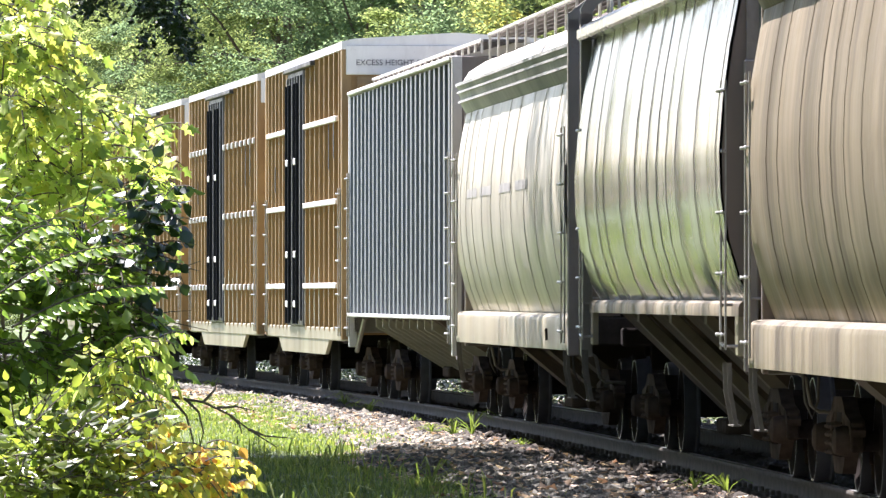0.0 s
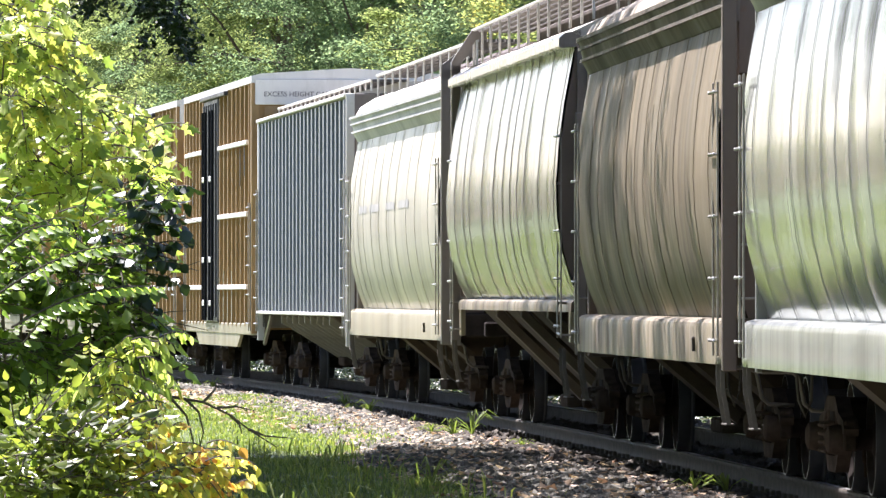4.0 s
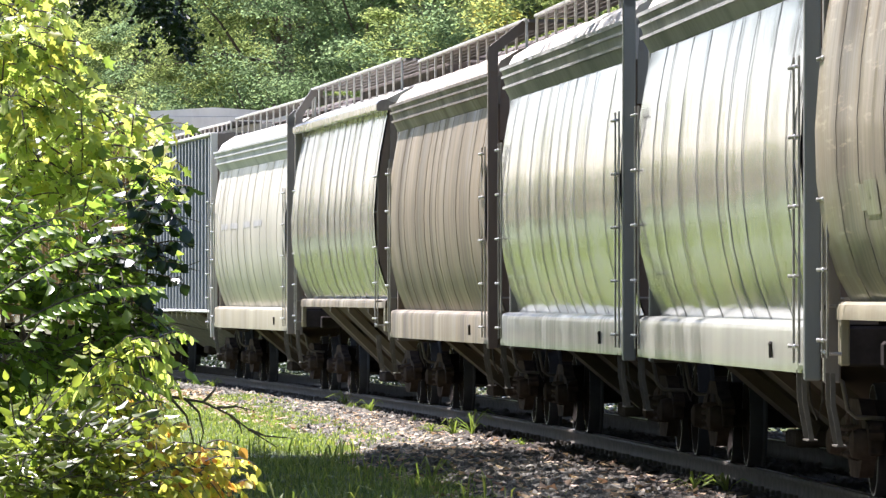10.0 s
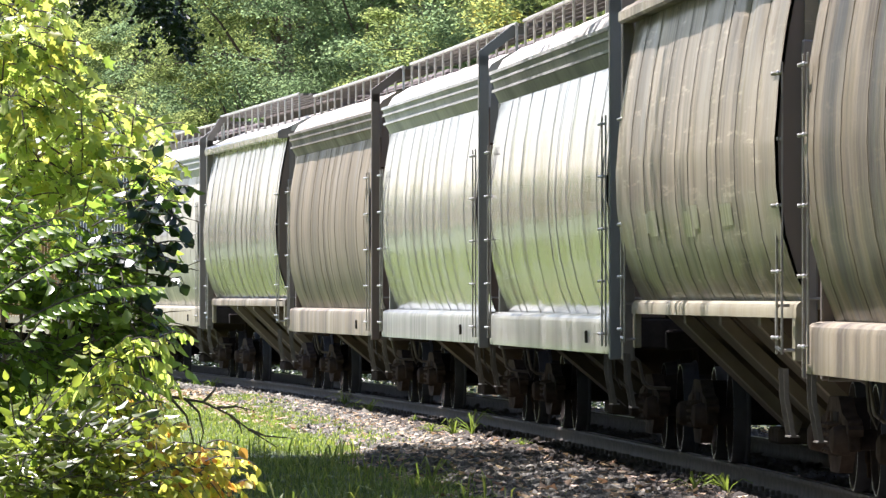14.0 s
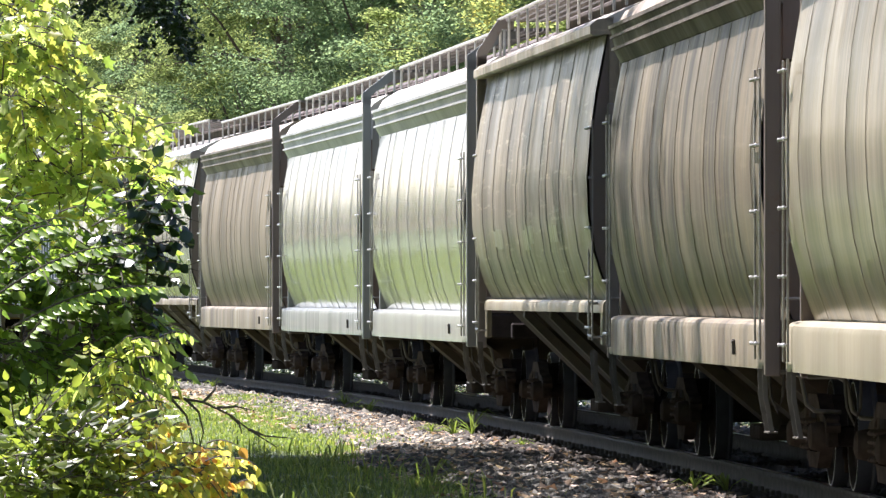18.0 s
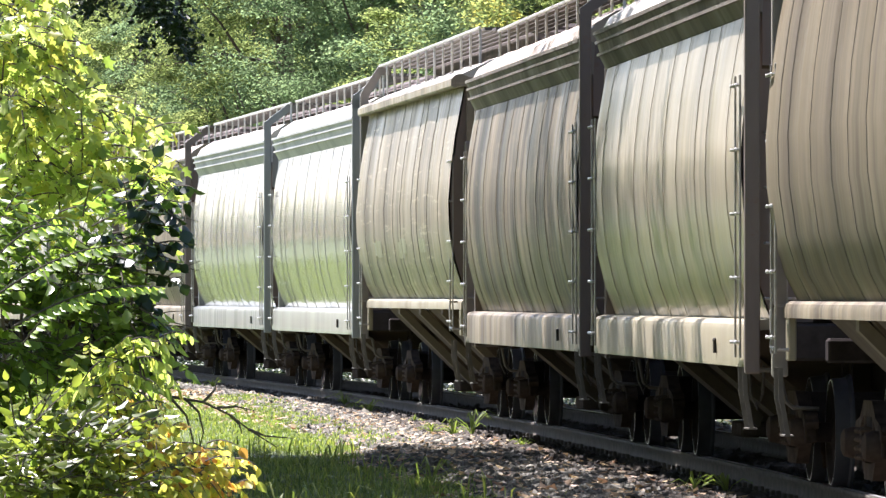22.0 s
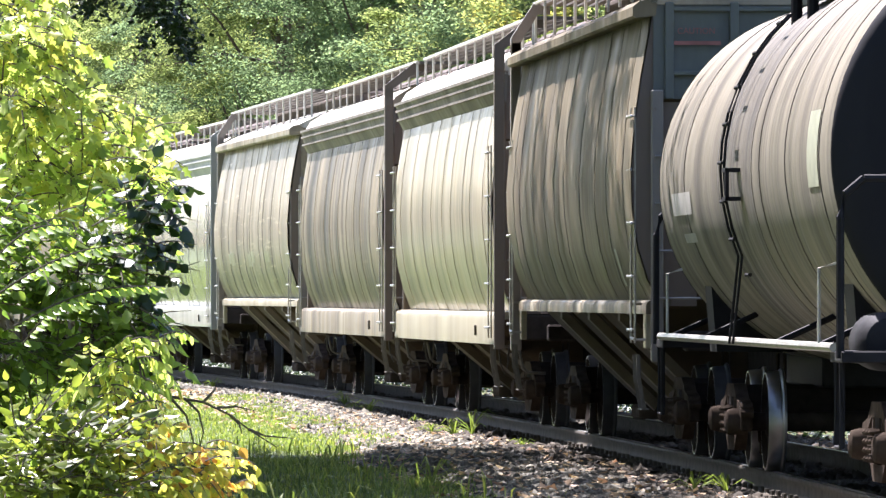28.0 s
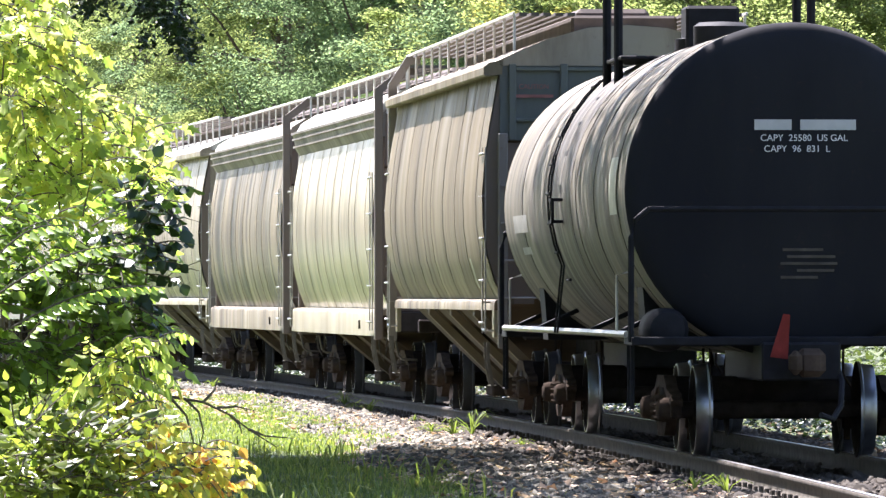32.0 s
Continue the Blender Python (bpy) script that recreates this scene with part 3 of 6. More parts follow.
grass("verge_grass", "bright green grass growing along the edge of the ballast", 62000, verge(22, 122, 4.0), 0.03, 0.085, M_GRASS, 31)
grass("verge_grass", "short sunlit yellow-green grass creeping over the ballast edge", 34000, verge(58, 128, 1.5), 0.03, 0.10, M_GRASS, 35, 0.08)
def tongue(rng, n):
    """A tongue of grass that creeps from the verge onto the stones."""
    s = rng.uniform(57, 100, n)
    mid = np.interp(s, [57, 64, 81, 93, 100], [-2.75, -2.7, -2.45, -2.05, -1.8])
    lat = mid + rng.normal(0, 0.22, n)
    keep = np.array([noise.noise(Vector((a * 0.45, b * 1.4, 9.0))) > -0.05 for a, b in zip(s, lat)])
    return np.array([(*on_track(a, b)[:2], bed_z(a, b) + 0.01) for a, b in zip(s[keep], lat[keep])])


grass("verge_grass", "sunlit yellow-green grass creeping over the stones", 9000, tongue, 0.03, 0.10, M_GRASS, 36, 0.08)
grass("verge_grass", "long arching grass blades in the shade of the verge", 700, verge(28, 58, 4.5), 0.14, 0.34, M_GRASS, 34, 0.03, 0.8)
grass("verge_grass", "longer grass further out on the verge", 26000, verge(10, 60, 9.0), 0.03, 0.10, M_GRASS, 32, 0.05)
grass("verge_grass", "tall sunlit grass along the far curve of the track", 26000, verge(115, 250, 9.0), 0.10, 0.35, M_GRASS, 33, 0.06)


# ---- trees ----
def crown_points(rng, n_clump, per, rx, rz, clump_r, hollow=0.25):
    """Clump centres in an uneven egg, leaves scattered in flat drooping sprays round each."""
    u = rng.normal(0, 1, (n_clump, 3))
    u /= np.linalg.norm(u, axis=1, keepdims=True)
    r = rng.uniform(hollow, 1.0, n_clump) ** 0.6
    bump = np.array([1 + 0.28 * noise.noise(Vector((a * 1.7, b * 1.7, c * 1.7))) for a, b, c in u])
    cc = u * (r * bump)[:, None] * np.array([rx, rx, rz])
    off = rng.normal(0, 1, (n_clump, per, 3))
    off = off / np.linalg.norm(off, axis=2, keepdims=True) * rng.uniform(0, 1, (n_clump, per, 1)) ** 0.55
    off = off * np.array([clump_r, clump_r, clump_r * 0.30]) * rng.uniform(0.6, 1.3, (n_clump, 1, 1)) * 1.5
    slope = rng.normal(0, 0.22, (n_clump, 1, 2))
    off[:, :, 2] += off[:, :, 0] * slope[:, :, 0] + off[:, :, 1] * slope[:, :, 1]
    off[:, :, 2] -= 0.25 * (off[:, :, 0] ** 2 + off[:, :, 1] ** 2) / max(clump_r, 1e-6)
    return cc, (cc[:, None, :] + off).reshape(-1, 3)


def tree(name, label, seed, height, rx, base, leaf, mat, n_clump=110, per=90, clump_r=0.55, group="", lean=0.0):
    rng = np.random.default_rng(seed)
    noise.seed_set(seed)
    rz = (height - base) / 2
    cc, pts = crown_points(rng, n_clump, per, rx, rz, clump_r)
    mid = base + rz
    root = thing(name, label, "tree", group)
    g = Geo()
    tr = height * 0.018
    line = [(0.25 * math.sin(k * 1.3 + seed), 0.25 * math.cos(k * 0.9 + seed) - 0.25, -0.4 + (mid + rz * 0.5 + 0.4) * k / 7) for k in range(8)]
    line = [(x + lean * (k / 7) ** 4, y, z) for k, (x, y, z) in enumerate(line)]
    cc, pts = cc + np.array([lean, 0, 0]), pts + np.array([lean, 0, 0])
    g.tube(line, [tr * (1 - 0.11 * k) * (1.35 if k == 0 else 1) for k in range(8)], 10)
    part("trunk", g, M_BARK, root)
    g = Geo()
    for i in range(0, n_clump, 8):
        a = Vector(line[min(7, (5 if lean else 2) + int(rng.integers(0, 6)))])
        b = Vector(cc[i]) + Vector((0, 0, mid))
        m1 = a.lerp(b, 0.5) + Vector((0, 0, 0.35))
        g.tube([a, m1, b], [tr * 0.26, tr * 0.14, tr * 0.04], 5)
    part("limb_mass", g, M_BARK, root)["kind"] = "stuff"
    v, f = leaf_cloud(pts + np.array([0, 0, mid]), directions(rng, len(pts)), rng.uniform(leaf * 0.6, leaf * 1.3, len(pts)), 0.38, 0.12)
    part("crown", cloud_mesh("crown", v, f, mat), None, root)["kind"] = "stuff"
    noise.seed_set(1)
    return root


TREES = [tree("tree", "tall leafy green tree in the lineside woods", 41, 15, 4.6, 1.0, 0.082, M_WOOD1, 190, 820, 0.72, "woods trees"),
         tree("tree", "deep green broadleaf tree in the lineside woods", 42, 17, 5.0, 0.8, 0.085, M_WOOD2, 200, 820, 0.80, "woods trees"),
         tree("tree", "feathery light green tree in the lineside woods", 43, 13, 4.2, 0.8, 0.08, M_WOOD1, 190, 800, 0.62, "woods trees"),
         tree("tree", "small tree with yellowing leaves in the lineside woods", 44, 10, 3.0, 1.0, 0.12, M_WOOD3, 50, 260, 0.5, "woods trees"),
         tree("tree", "broad leafy tree out of view, placed to block the sky", 45, 15, 4.7, 1.2, 0.42, M_WOOD2, 60, 120, 1.0, "woods trees")]
_rng = random.Random(5)
_first = [True] * 5


def plant(k, s, lat, turn, size=1.0):
    x, y, _ = on_track(s, lat)
    m = pose(x, y, -0.35, 0, 0, turn)
    if _first[k]:
        _first[k] = False
        TREES[k].matrix_basis = m
        return TREES[k]
    return copy_thing(TREES[k], m)


plant(2, 118, 10.5, 20)
plant(3, 139, 8.8, 20)
plant(0, 105, 13.5, 80)
plant(2, 128, 9.5, 10)
plant(1, 136, 13.0, 70)
# three unseen trees on the track's line, added to darken car-side reflections
plant(3, 256, -0.5, 40)
plant(3, 259, -3.5, 130)
plant(3, 262, 0.5, 250)
for s, lat in [(112, 21), (124, 16), (143, 9.0), (150, 15), (158, 9.5), (166, 14), (172, 8.5), (182, 12), (190, 8), (196, 15), (205, 9), (214, 13), (222, 7.5),
               (230, 11), (238, 5), (246, 9), (250, 3), (252, 14), (258, 17), (262, 5), (268, 13), (272, 9), (278, 8), (200, 22), (180, 20), (160, 22), (140, 21), (230, 20), (284, 12), (290, 18),
               (95, 18), (80, 17), (60, 16), (40, 17), (20, 16), (0, 17),
               # unseen rows to the left and behind, added to dim sky light on cars
               (-44, -17), (-35, -16.5), (-26, -18), (-17, -17), (-8, -17.5), (1, -17), (10, -18), (19, -17), (28, -18), (37, -17.5), (47, -18), (57, -19), (67, -20), (-55, -9), (-62, 9), (-58, -19), (-40, 17), (-20, 16)]:
    plant(4 if s < 100 else _rng.choice([0, 1, 2, 2, 0]), s, lat + _rng.uniform(-1, 1), _rng.uniform(0, 360))
for k in range(-5, 34):
    # the far wood edge across the fields, ahead and to the left; out of view, only mirrored
    m = pose(-72 - 7.4 * k + _rng.uniform(-2, 2), 510 - 3.3 * k + (9 if k % 2 else 0) + _rng.uniform(-3, 3), -0.35, 0, 0, _rng.uniform(0, 360))
    copy_thing(TREES[4], m)


def undergrowth(name, label, n, s0, s1, lat0, lat1, hmax, leaf, mat, seed):
    rng = np.random.default_rng(seed)
    s, lat = rng.uniform(s0, s1, n), rng.uniform(lat0, lat1, n)
    top = np.array([hmax * (0.55 + 0.6 * noise.noise(Vector((a * 0.35, b * 0.5, seed)))) for a, b in zip(s, lat)])
    z = -0.3 + np.clip(top, 0.1, None) * rng.uniform(0, 1, n) ** 0.6
    p = np.interp(s, _S, _P)
    pts = np.stack([np.interp(s, _S, _X) + lat * np.cos(p), np.interp(s, _S, _Y) - lat * np.sin(p), z], 1)
    v, f = leaf_cloud(pts, directions(rng, n), rng.uniform(leaf * 0.6, leaf * 1.3, n), 0.36, 0.12)
    return thing(name, label, "undergrowth", kind="stuff", mesh=cloud_mesh(name, v, f, mat))


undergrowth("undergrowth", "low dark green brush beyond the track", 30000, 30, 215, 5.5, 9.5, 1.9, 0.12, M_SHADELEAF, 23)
# leaf colour holds the shade; these weeds hide lit ground under the cars
undergrowth("undergrowth", "weeds along the far shoulder of the track, leaves coloured as shaded", 22000, 28, 200, 2.4, 3.6, 0.75, 0.08, M_LEAFDRK, 25)
undergrowth("undergrowth", "low weeds and brush close beyond the rails, leaves coloured as shaded", 26000, 28, 190, 3.5, 6.0, 1.0, 0.09, M_LEAFDRK, 24)


# ---- rolling stock: local +Y is the way the train goes, z = 0 on the railhead, origin at the car's middle ----
WHEELSETS = []


def truck_parts(car, y0, mat=None, r=0.42):
    """A two-axle truck: bolster as the part, frames, springs and wheelsets under it."""
    mt = mat or M_TRUCK
    bol = part("truck", shared(CACHE, "bolster", lambda: Geo().box(-1.05, 1.05, -0.19, 0.19, 0.45, 0.72, 0.04), M_UNDER), None, car, "rusty cast steel truck", at=(0, y0, 0))
    for sx in (-1, 1):
        def frame_geo():
            g = Geo()
            top = [(-1.10, 0.50), (-0.98, 0.57), (-0.62, 0.61), (-0.34, 0.73), (0.34, 0.73), (0.62, 0.61), (0.98, 0.57), (1.10, 0.50), (1.08, 0.45), (0.68, 0.51), (0.36, 0.62), (-0.36, 0.62), (-0.68, 0.51), (-1.08, 0.45)]
            g.prism(top, "x", -0.055, 0.055)
            g.prism([(-0.70, 0.50), (-0.62, 0.36), (-0.32, 0.17), (0.32, 0.17), (0.62, 0.36), (0.70, 0.50), (0.56, 0.50), (0.28, 0.29), (-0.28, 0.29), (-0.56, 0.50)], "x", -0.05, 0.05)
            for yy in (-0.33, 0.33):
                g.box(-0.05, 0.05, yy - 0.045, yy + 0.045, 0.24, 0.70, 0.015)
            for yy in (-1.02, -0.70, 0.70, 1.02):
                g.box(-0.05, 0.05, yy - 0.04, yy + 0.04, 0.34, 0.56, 0.015)
            return g
        part("side_frame", shared(CACHE, "side_frame", frame_geo, mt), None, bol, at=(sx * 1.0, 0, 0))
        for yy in (-0.86, 0.86):
            part("bearing_cap", shared(CACHE, "bearing_cap", lambda: Geo().lathe([(-0.06, 0.11), (0.03, 0.115), (0.09, 0.10), (0.11, 0.06)], 14, "x"), mt), None, bol,
                 at=Matrix.Translation((sx * 1.06, yy, r)) @ Matrix.Diagonal((sx, 1, 1, 1)))
        def spring_geo():
            g = Geo()
            for yy in (-0.2, 0.0, 0.2):
                pts = [(0.085 * math.cos(a * 0.9), yy + 0.085 * math.sin(a * 0.9), 0.30 + 0.25 * a / 28) for a in range(29)]
                g.tube(pts, 0.018, 5)
            return g
        for yy in (-0.40, 0.40):
            w = 1 if yy > 0 else -1
            def shoe_geo():
                g = Geo().box(-0.045, 0.045, -0.03, 0.03, 0.22, 0.62, 0.012)
                g.box(-0.03, 0.03, w * 0.028 - 0.012, w * 0.028 + 0.012, 0.12, 0.50, 0.006)
                return g.tube([(0, 0, 0.55), (-sx * 0.12, -w * 0.05, 0.74), (-sx * 0.12, -w * 0.05, 0.98)], 0.014, 6)
            part("brake_shoe", shared(CACHE, f"shoe{sx}{w}", shoe_geo, mt), None, bol, at=(sx * 0.74, yy, 0))
        part("spring", shared(CACHE, "spring", spring_geo, mt), None, bol, at=(sx * 1.04, 0, 0))
    for yy in (-0.42, 0.42):
        part("brake_beam", shared(CACHE, "beam", lambda: Geo().tube([(-0.74, 0, 0.36), (0, 0, 0.42), (0.74, 0, 0.36)], 0.035, 7), mt), None, bol, at=(0, yy, 0))
    for k, yy in enumerate((-0.86, 0.86)):
        def wheels_geo():
            g = Geo()
            g.lathe([(-1.05, 0.075), (-0.6, 0.085), (0.6, 0.085), (1.05, 0.075)], 12, "x")
            for sx in (-1, 1):
                prof = [(0.69, 0.10), (0.70, 0.16), (0.735, 0.33), (0.70, 0.36), (0.682, 0.40), (0.684, 0.447), (0.705, 0.447), (0.722, 0.424), (0.822, 0.417), (0.834, 0.408), (0.834, 0.399), (0.83, 0.37), (0.79, 0.34), (0.785, 0.16), (0.83, 0.10)]
                g.lathe([(sx * a, b) for a, b in (prof if sx > 0 else prof)], 36, "x")
            return g
        wm = shared(CACHE, "bright_wheelset" if mat else "wheelset", wheels_geo, M_WHEEL)
        if len(wm.materials) == 1:
            wm.materials.append(M_TREAD)
            wm.materials.append(M_TREADDARK)
            for p in wm.polygons:
                if abs(p.center.x) > 0.6 and all(math.hypot(wm.vertices[i].co.y, wm.vertices[i].co.z) > 0.397 for i in p.vertices) and (abs(p.center.x) > 0.81 or all(math.hypot(wm.vertices[i].co.y, wm.vertices[i].co.z) > 0.41 for i in p.vertices)):
                    p.material_index = 1 if mat or abs(p.center.x) > 0.829 else 2
        ws = part("wheelset", wm, None, bol, at=(0, yy, r))
        WHEELSETS.append((ws, k))
    return bol


def coupler(car, y, way):
    def geo():
        g = Geo()
        g.box(-0.08, 0.08, 0, 0.62, 0.80, 0.95, 0.03)
        g.box(-0.16, 0.10, 0.56, 0.84, 0.74, 1.0, 0.06)
        g.box(0.06, 0.17, 0.66, 0.92, 0.76, 0.98, 0.05)
        return g
    m = Matrix.Translation((0, y, 0)) @ (Matrix.Identity(4) if way > 0 else Matrix.Rotation(math.pi, 4, "Z"))
    part("coupler", shared(CACHE, "coupler", geo, M_TRUCK), None, car, at=m)


def air_hose(car, y, way):
    def geo():
        return Geo().tube([(-0.35, 0, 0.78), (-0.36, 0.18, 0.70), (-0.33, 0.36, 0.48), (-0.24, 0.52, 0.36), (-0.12, 0.62, 0.40)], 0.028, 7)
    m = Matrix.Translation((0, y, 0)) @ (Matrix.Identity(4) if way > 0 else Matrix.Rotation(math.pi, 4, "Z"))
    part("air_hose", shared(CACHE, "air_hose", geo, M_BLACK), None, car, at=m)


def side_ladder(car, x, y, z0, z1, w, rungs, mat=M_BAR, bolts=True):
    """A ladder of round bars on a car side, with light bolt heads."""
    sx = -1 if x < 0 else 1
    def stile():
        return Geo().box(-0.008, 0.008, -0.02, 0.02, z0, z1, 0.004)
    lad = part("ladder", shared(CACHE, f"stile{z0:.2f}{z1:.2f}", stile, mat), None, car, at=(x, y - w / 2, 0))
    part("stile", shared(CACHE, f"stile{z0:.2f}{z1:.2f}", stile, mat), None, lad, at=(0, w, 0))
    for k in range(rungs):
        z = z0 + 0.12 + (z1 - z0 - 0.2) * k / max(1, rungs - 1)
        part("rung", shared(CACHE, f"rung{w:.2f}{sx}", lambda: Geo().tube([(0, -0.02, 0), (sx * 0.03, 0.0, 0), (sx * 0.03, w, 0), (0, w + 0.02, 0)], 0.014, 6), mat), None, lad, at=(0, 0, z))
        if bolts:
            for yy in (0, w):
                part("bolt", shared(CACHE, "bolt", lambda: Geo().lathe([(-0.012, 0.012), (0.006, 0.015), (0.013, 0.008)], 8, "x"), M_BOLT), None, lad,
                     at=Matrix.Translation((sx * 0.03, yy, z)) @ Matrix.Diagonal((sx, 1, 1, 1)))
    return lad


def seams_of(seed, half):
    """Where the side sheets are joined: uneven steps from end to end."""
    rnd = random.Random(seed * 2)
    ys = [-half]
    while ys[-1] < half - 2.2:
        ys.append(ys[-1] + rnd.choice([1.0, 1.35, 1.5, 1.9, 2.1]))
    return ys + [half]


def wob(seed, half, puff):
    """How far a side sheet stands off its drawn line: panels puffed out between seams, dents, long waves."""
    rnd = random.Random(seed)
    ys = seams_of(seed, half)
    amp = [puff * rnd.uniform(0.3, 1.2) for _ in ys]
    def f(y, z):
        k = max(0, min(len(ys) - 2, int(np.searchsorted(ys, y)) - 1))
        w = (y - ys[k]) / (ys[k + 1] - ys[k])
        return amp[k] * (1 - (2 * w - 1) ** 4) + 0.016 * noise.noise(Vector((seed * 7.3, y * 0.75, z * 0.22))) + 0.0045 * noise.noise(Vector((seed * 3.1 + 40, y * 2.6, z * 0.4)))
    return f


def hopper_bays(car, ys, z_top, half, mat, z_bot=0.33, ribmat=None, ribs=(-1.3,)):
    """Funnel bays below the body, with ribs and an outlet gate."""
    for yc in ys:
        def bay():
            g = Geo()
            top = [(-half, -1.75, z_top), (half, -1.75, z_top), (half, 1.75, z_top), (-half, 1.75, z_top)]
            bot = [(-0.48, -0.42, z_bot), (0.48, -0.42, z_bot), (0.48, 0.42, z_bot), (-0.48, 0.42, z_bot)]
            g.add(top + bot, [(0, 1, 5, 4), (1, 2, 6, 5), (2, 3, 7, 6), (3, 0, 4, 7), (4, 5, 6, 7)])
            return g
        b = part("hopper_bay", shared(CACHE, f"bay{z_top:.2f}{half:.2f}{z_bot:.2f}", bay, mat), None, car, at=(0, yc, 0))
        part("outlet_gate", shared(CACHE, f"gate{z_bot:.2f}", lambda: Geo().box(-0.62, 0.62, -0.5, 0.5, z_bot - 0.12, z_bot + 0.02, 0.02), M_TRUCK), None, b)
        for sx in (-1, 1):
            for yy in ribs:
                def rib():
                    rw = 0.13 if len(ribs) == 1 else 0.05
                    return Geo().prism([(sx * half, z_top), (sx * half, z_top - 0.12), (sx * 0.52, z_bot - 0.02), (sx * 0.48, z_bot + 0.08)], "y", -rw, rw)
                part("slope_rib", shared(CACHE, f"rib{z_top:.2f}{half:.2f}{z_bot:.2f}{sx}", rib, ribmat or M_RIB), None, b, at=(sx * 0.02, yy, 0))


def running_boards(car, half_len, x0, x1, z, mat, roof_z, posts):
    for sx in (-1, 1):
        def board():
            g = Geo()
            for k in range(5):
                xa = x0 + (x1 - x0) * k / 5
                g.box(min(sx * xa, sx * (xa + 0.09)), max(sx * xa, sx * (xa + 0.09)), -half_len, half_len, z - 0.03, z + 0.005, 0)
            return g
        rb = part("running_board", shared(CACHE, f"board{half_len:.1f}{x0:.2f}{x1:.2f}{z:.2f}{sx}", board, M_BOARD), None, car)
        part("edge_strip", shared(CACHE, f"strip{half_len:.1f}{x1:.2f}{z:.2f}{sx}", lambda: Geo().box(min(sx * x1, sx * (x1 + 0.025)), max(sx * x1, sx * (x1 + 0.025)), -half_len, half_len, z - 0.022, z + 0.014, 0.006), mat), None, rb)
        for k in range(posts):
            y = -half_len + 0.1 + (2 * half_len - 0.2) * k / (posts - 1)
            part("bracket", shared(CACHE, f"brk{x1:.2f}{z:.2f}{roof_z:.2f}{sx}", lambda: Geo().box(sx * x1 - 0.013, sx * x1 + 0.013, -0.032, 0.032, roof_z, z - 0.01, 0.004), mat), None, rb, at=(0, y, 0))


def hatches(car, ys, z, mat):
    for y in ys:
        part("hatch_cover", shared(CACHE, f"hatch{z:.2f}", lambda: Geo().box(-0.42, 0.42, -0.9, 0.9, z - 0.02, z + 0.12, 0.05), mat), None, car, at=(0, y, 0))


def text_mesh(body, size, mat):
    cu = bpy.data.curves.new("lettering", "FONT")
    cu.body, cu.size, cu.align_x, cu.extrude = body, size, "CENTER", 0.002
    tmp = bpy.data.objects.new("lettering", cu)
    scene.collection.objects.link(tmp)
    dg = bpy.context.evaluated_depsgraph_get()
    me = bpy.data.meshes.new_from_object(tmp.evaluated_get(dg))
    bpy.data.objects.remove(tmp)
    bpy.data.curves.remove(cu)
    me.materials.clear()
    me.materials.append(mat)
    return me


END_TURN = Matrix.Rotation(radians(90), 4, "X")     # lettering upright on a face that looks back along the train


WIDE = [(1.46, 3.63), (1.505, 3.40), (1.555, 3.10), (1.59, 2.75), (1.60, 2.45), (1.585, 2.15), (1.545, 1.85), (1.475, 1.56), (1.37, 1.27)]
NARROW = [(1.46, 3.98), (1.50, 3.72), (1.56, 3.40), (1.615, 3.00), (1.645, 2.60), (1.635, 2.25), (1.585, 1.90), (1.50, 1.62), (1.38, 1.38)]


def decal(car, prof, f, sx, y0, y1, z0, z1, mat, name="lettering_bar", lift=0.006):
    """A thin painted patch that follows the curved side."""
    zs, xs = [p[1] for p in prof[::-1]], [p[0] for p in prof[::-1]]
    ny, nz = 6, 4
    g = Geo()
    for j in range(nz + 1):
        z = z0 + (z1 - z0) * j / nz
        for i in range(ny + 1):
            y = y0 + (y1 - y0) * i / ny
            g.v.append((sx * (float(np.interp(z, zs, xs)) + f(y * sx, z) + lift), y, z))
    for j in range(nz):
        for i in range(ny):
            a = j * (ny + 1) + i
            g.f.append((a, a + 1, a + ny + 2, a + ny + 1))
    return part(name, g, mat, car)


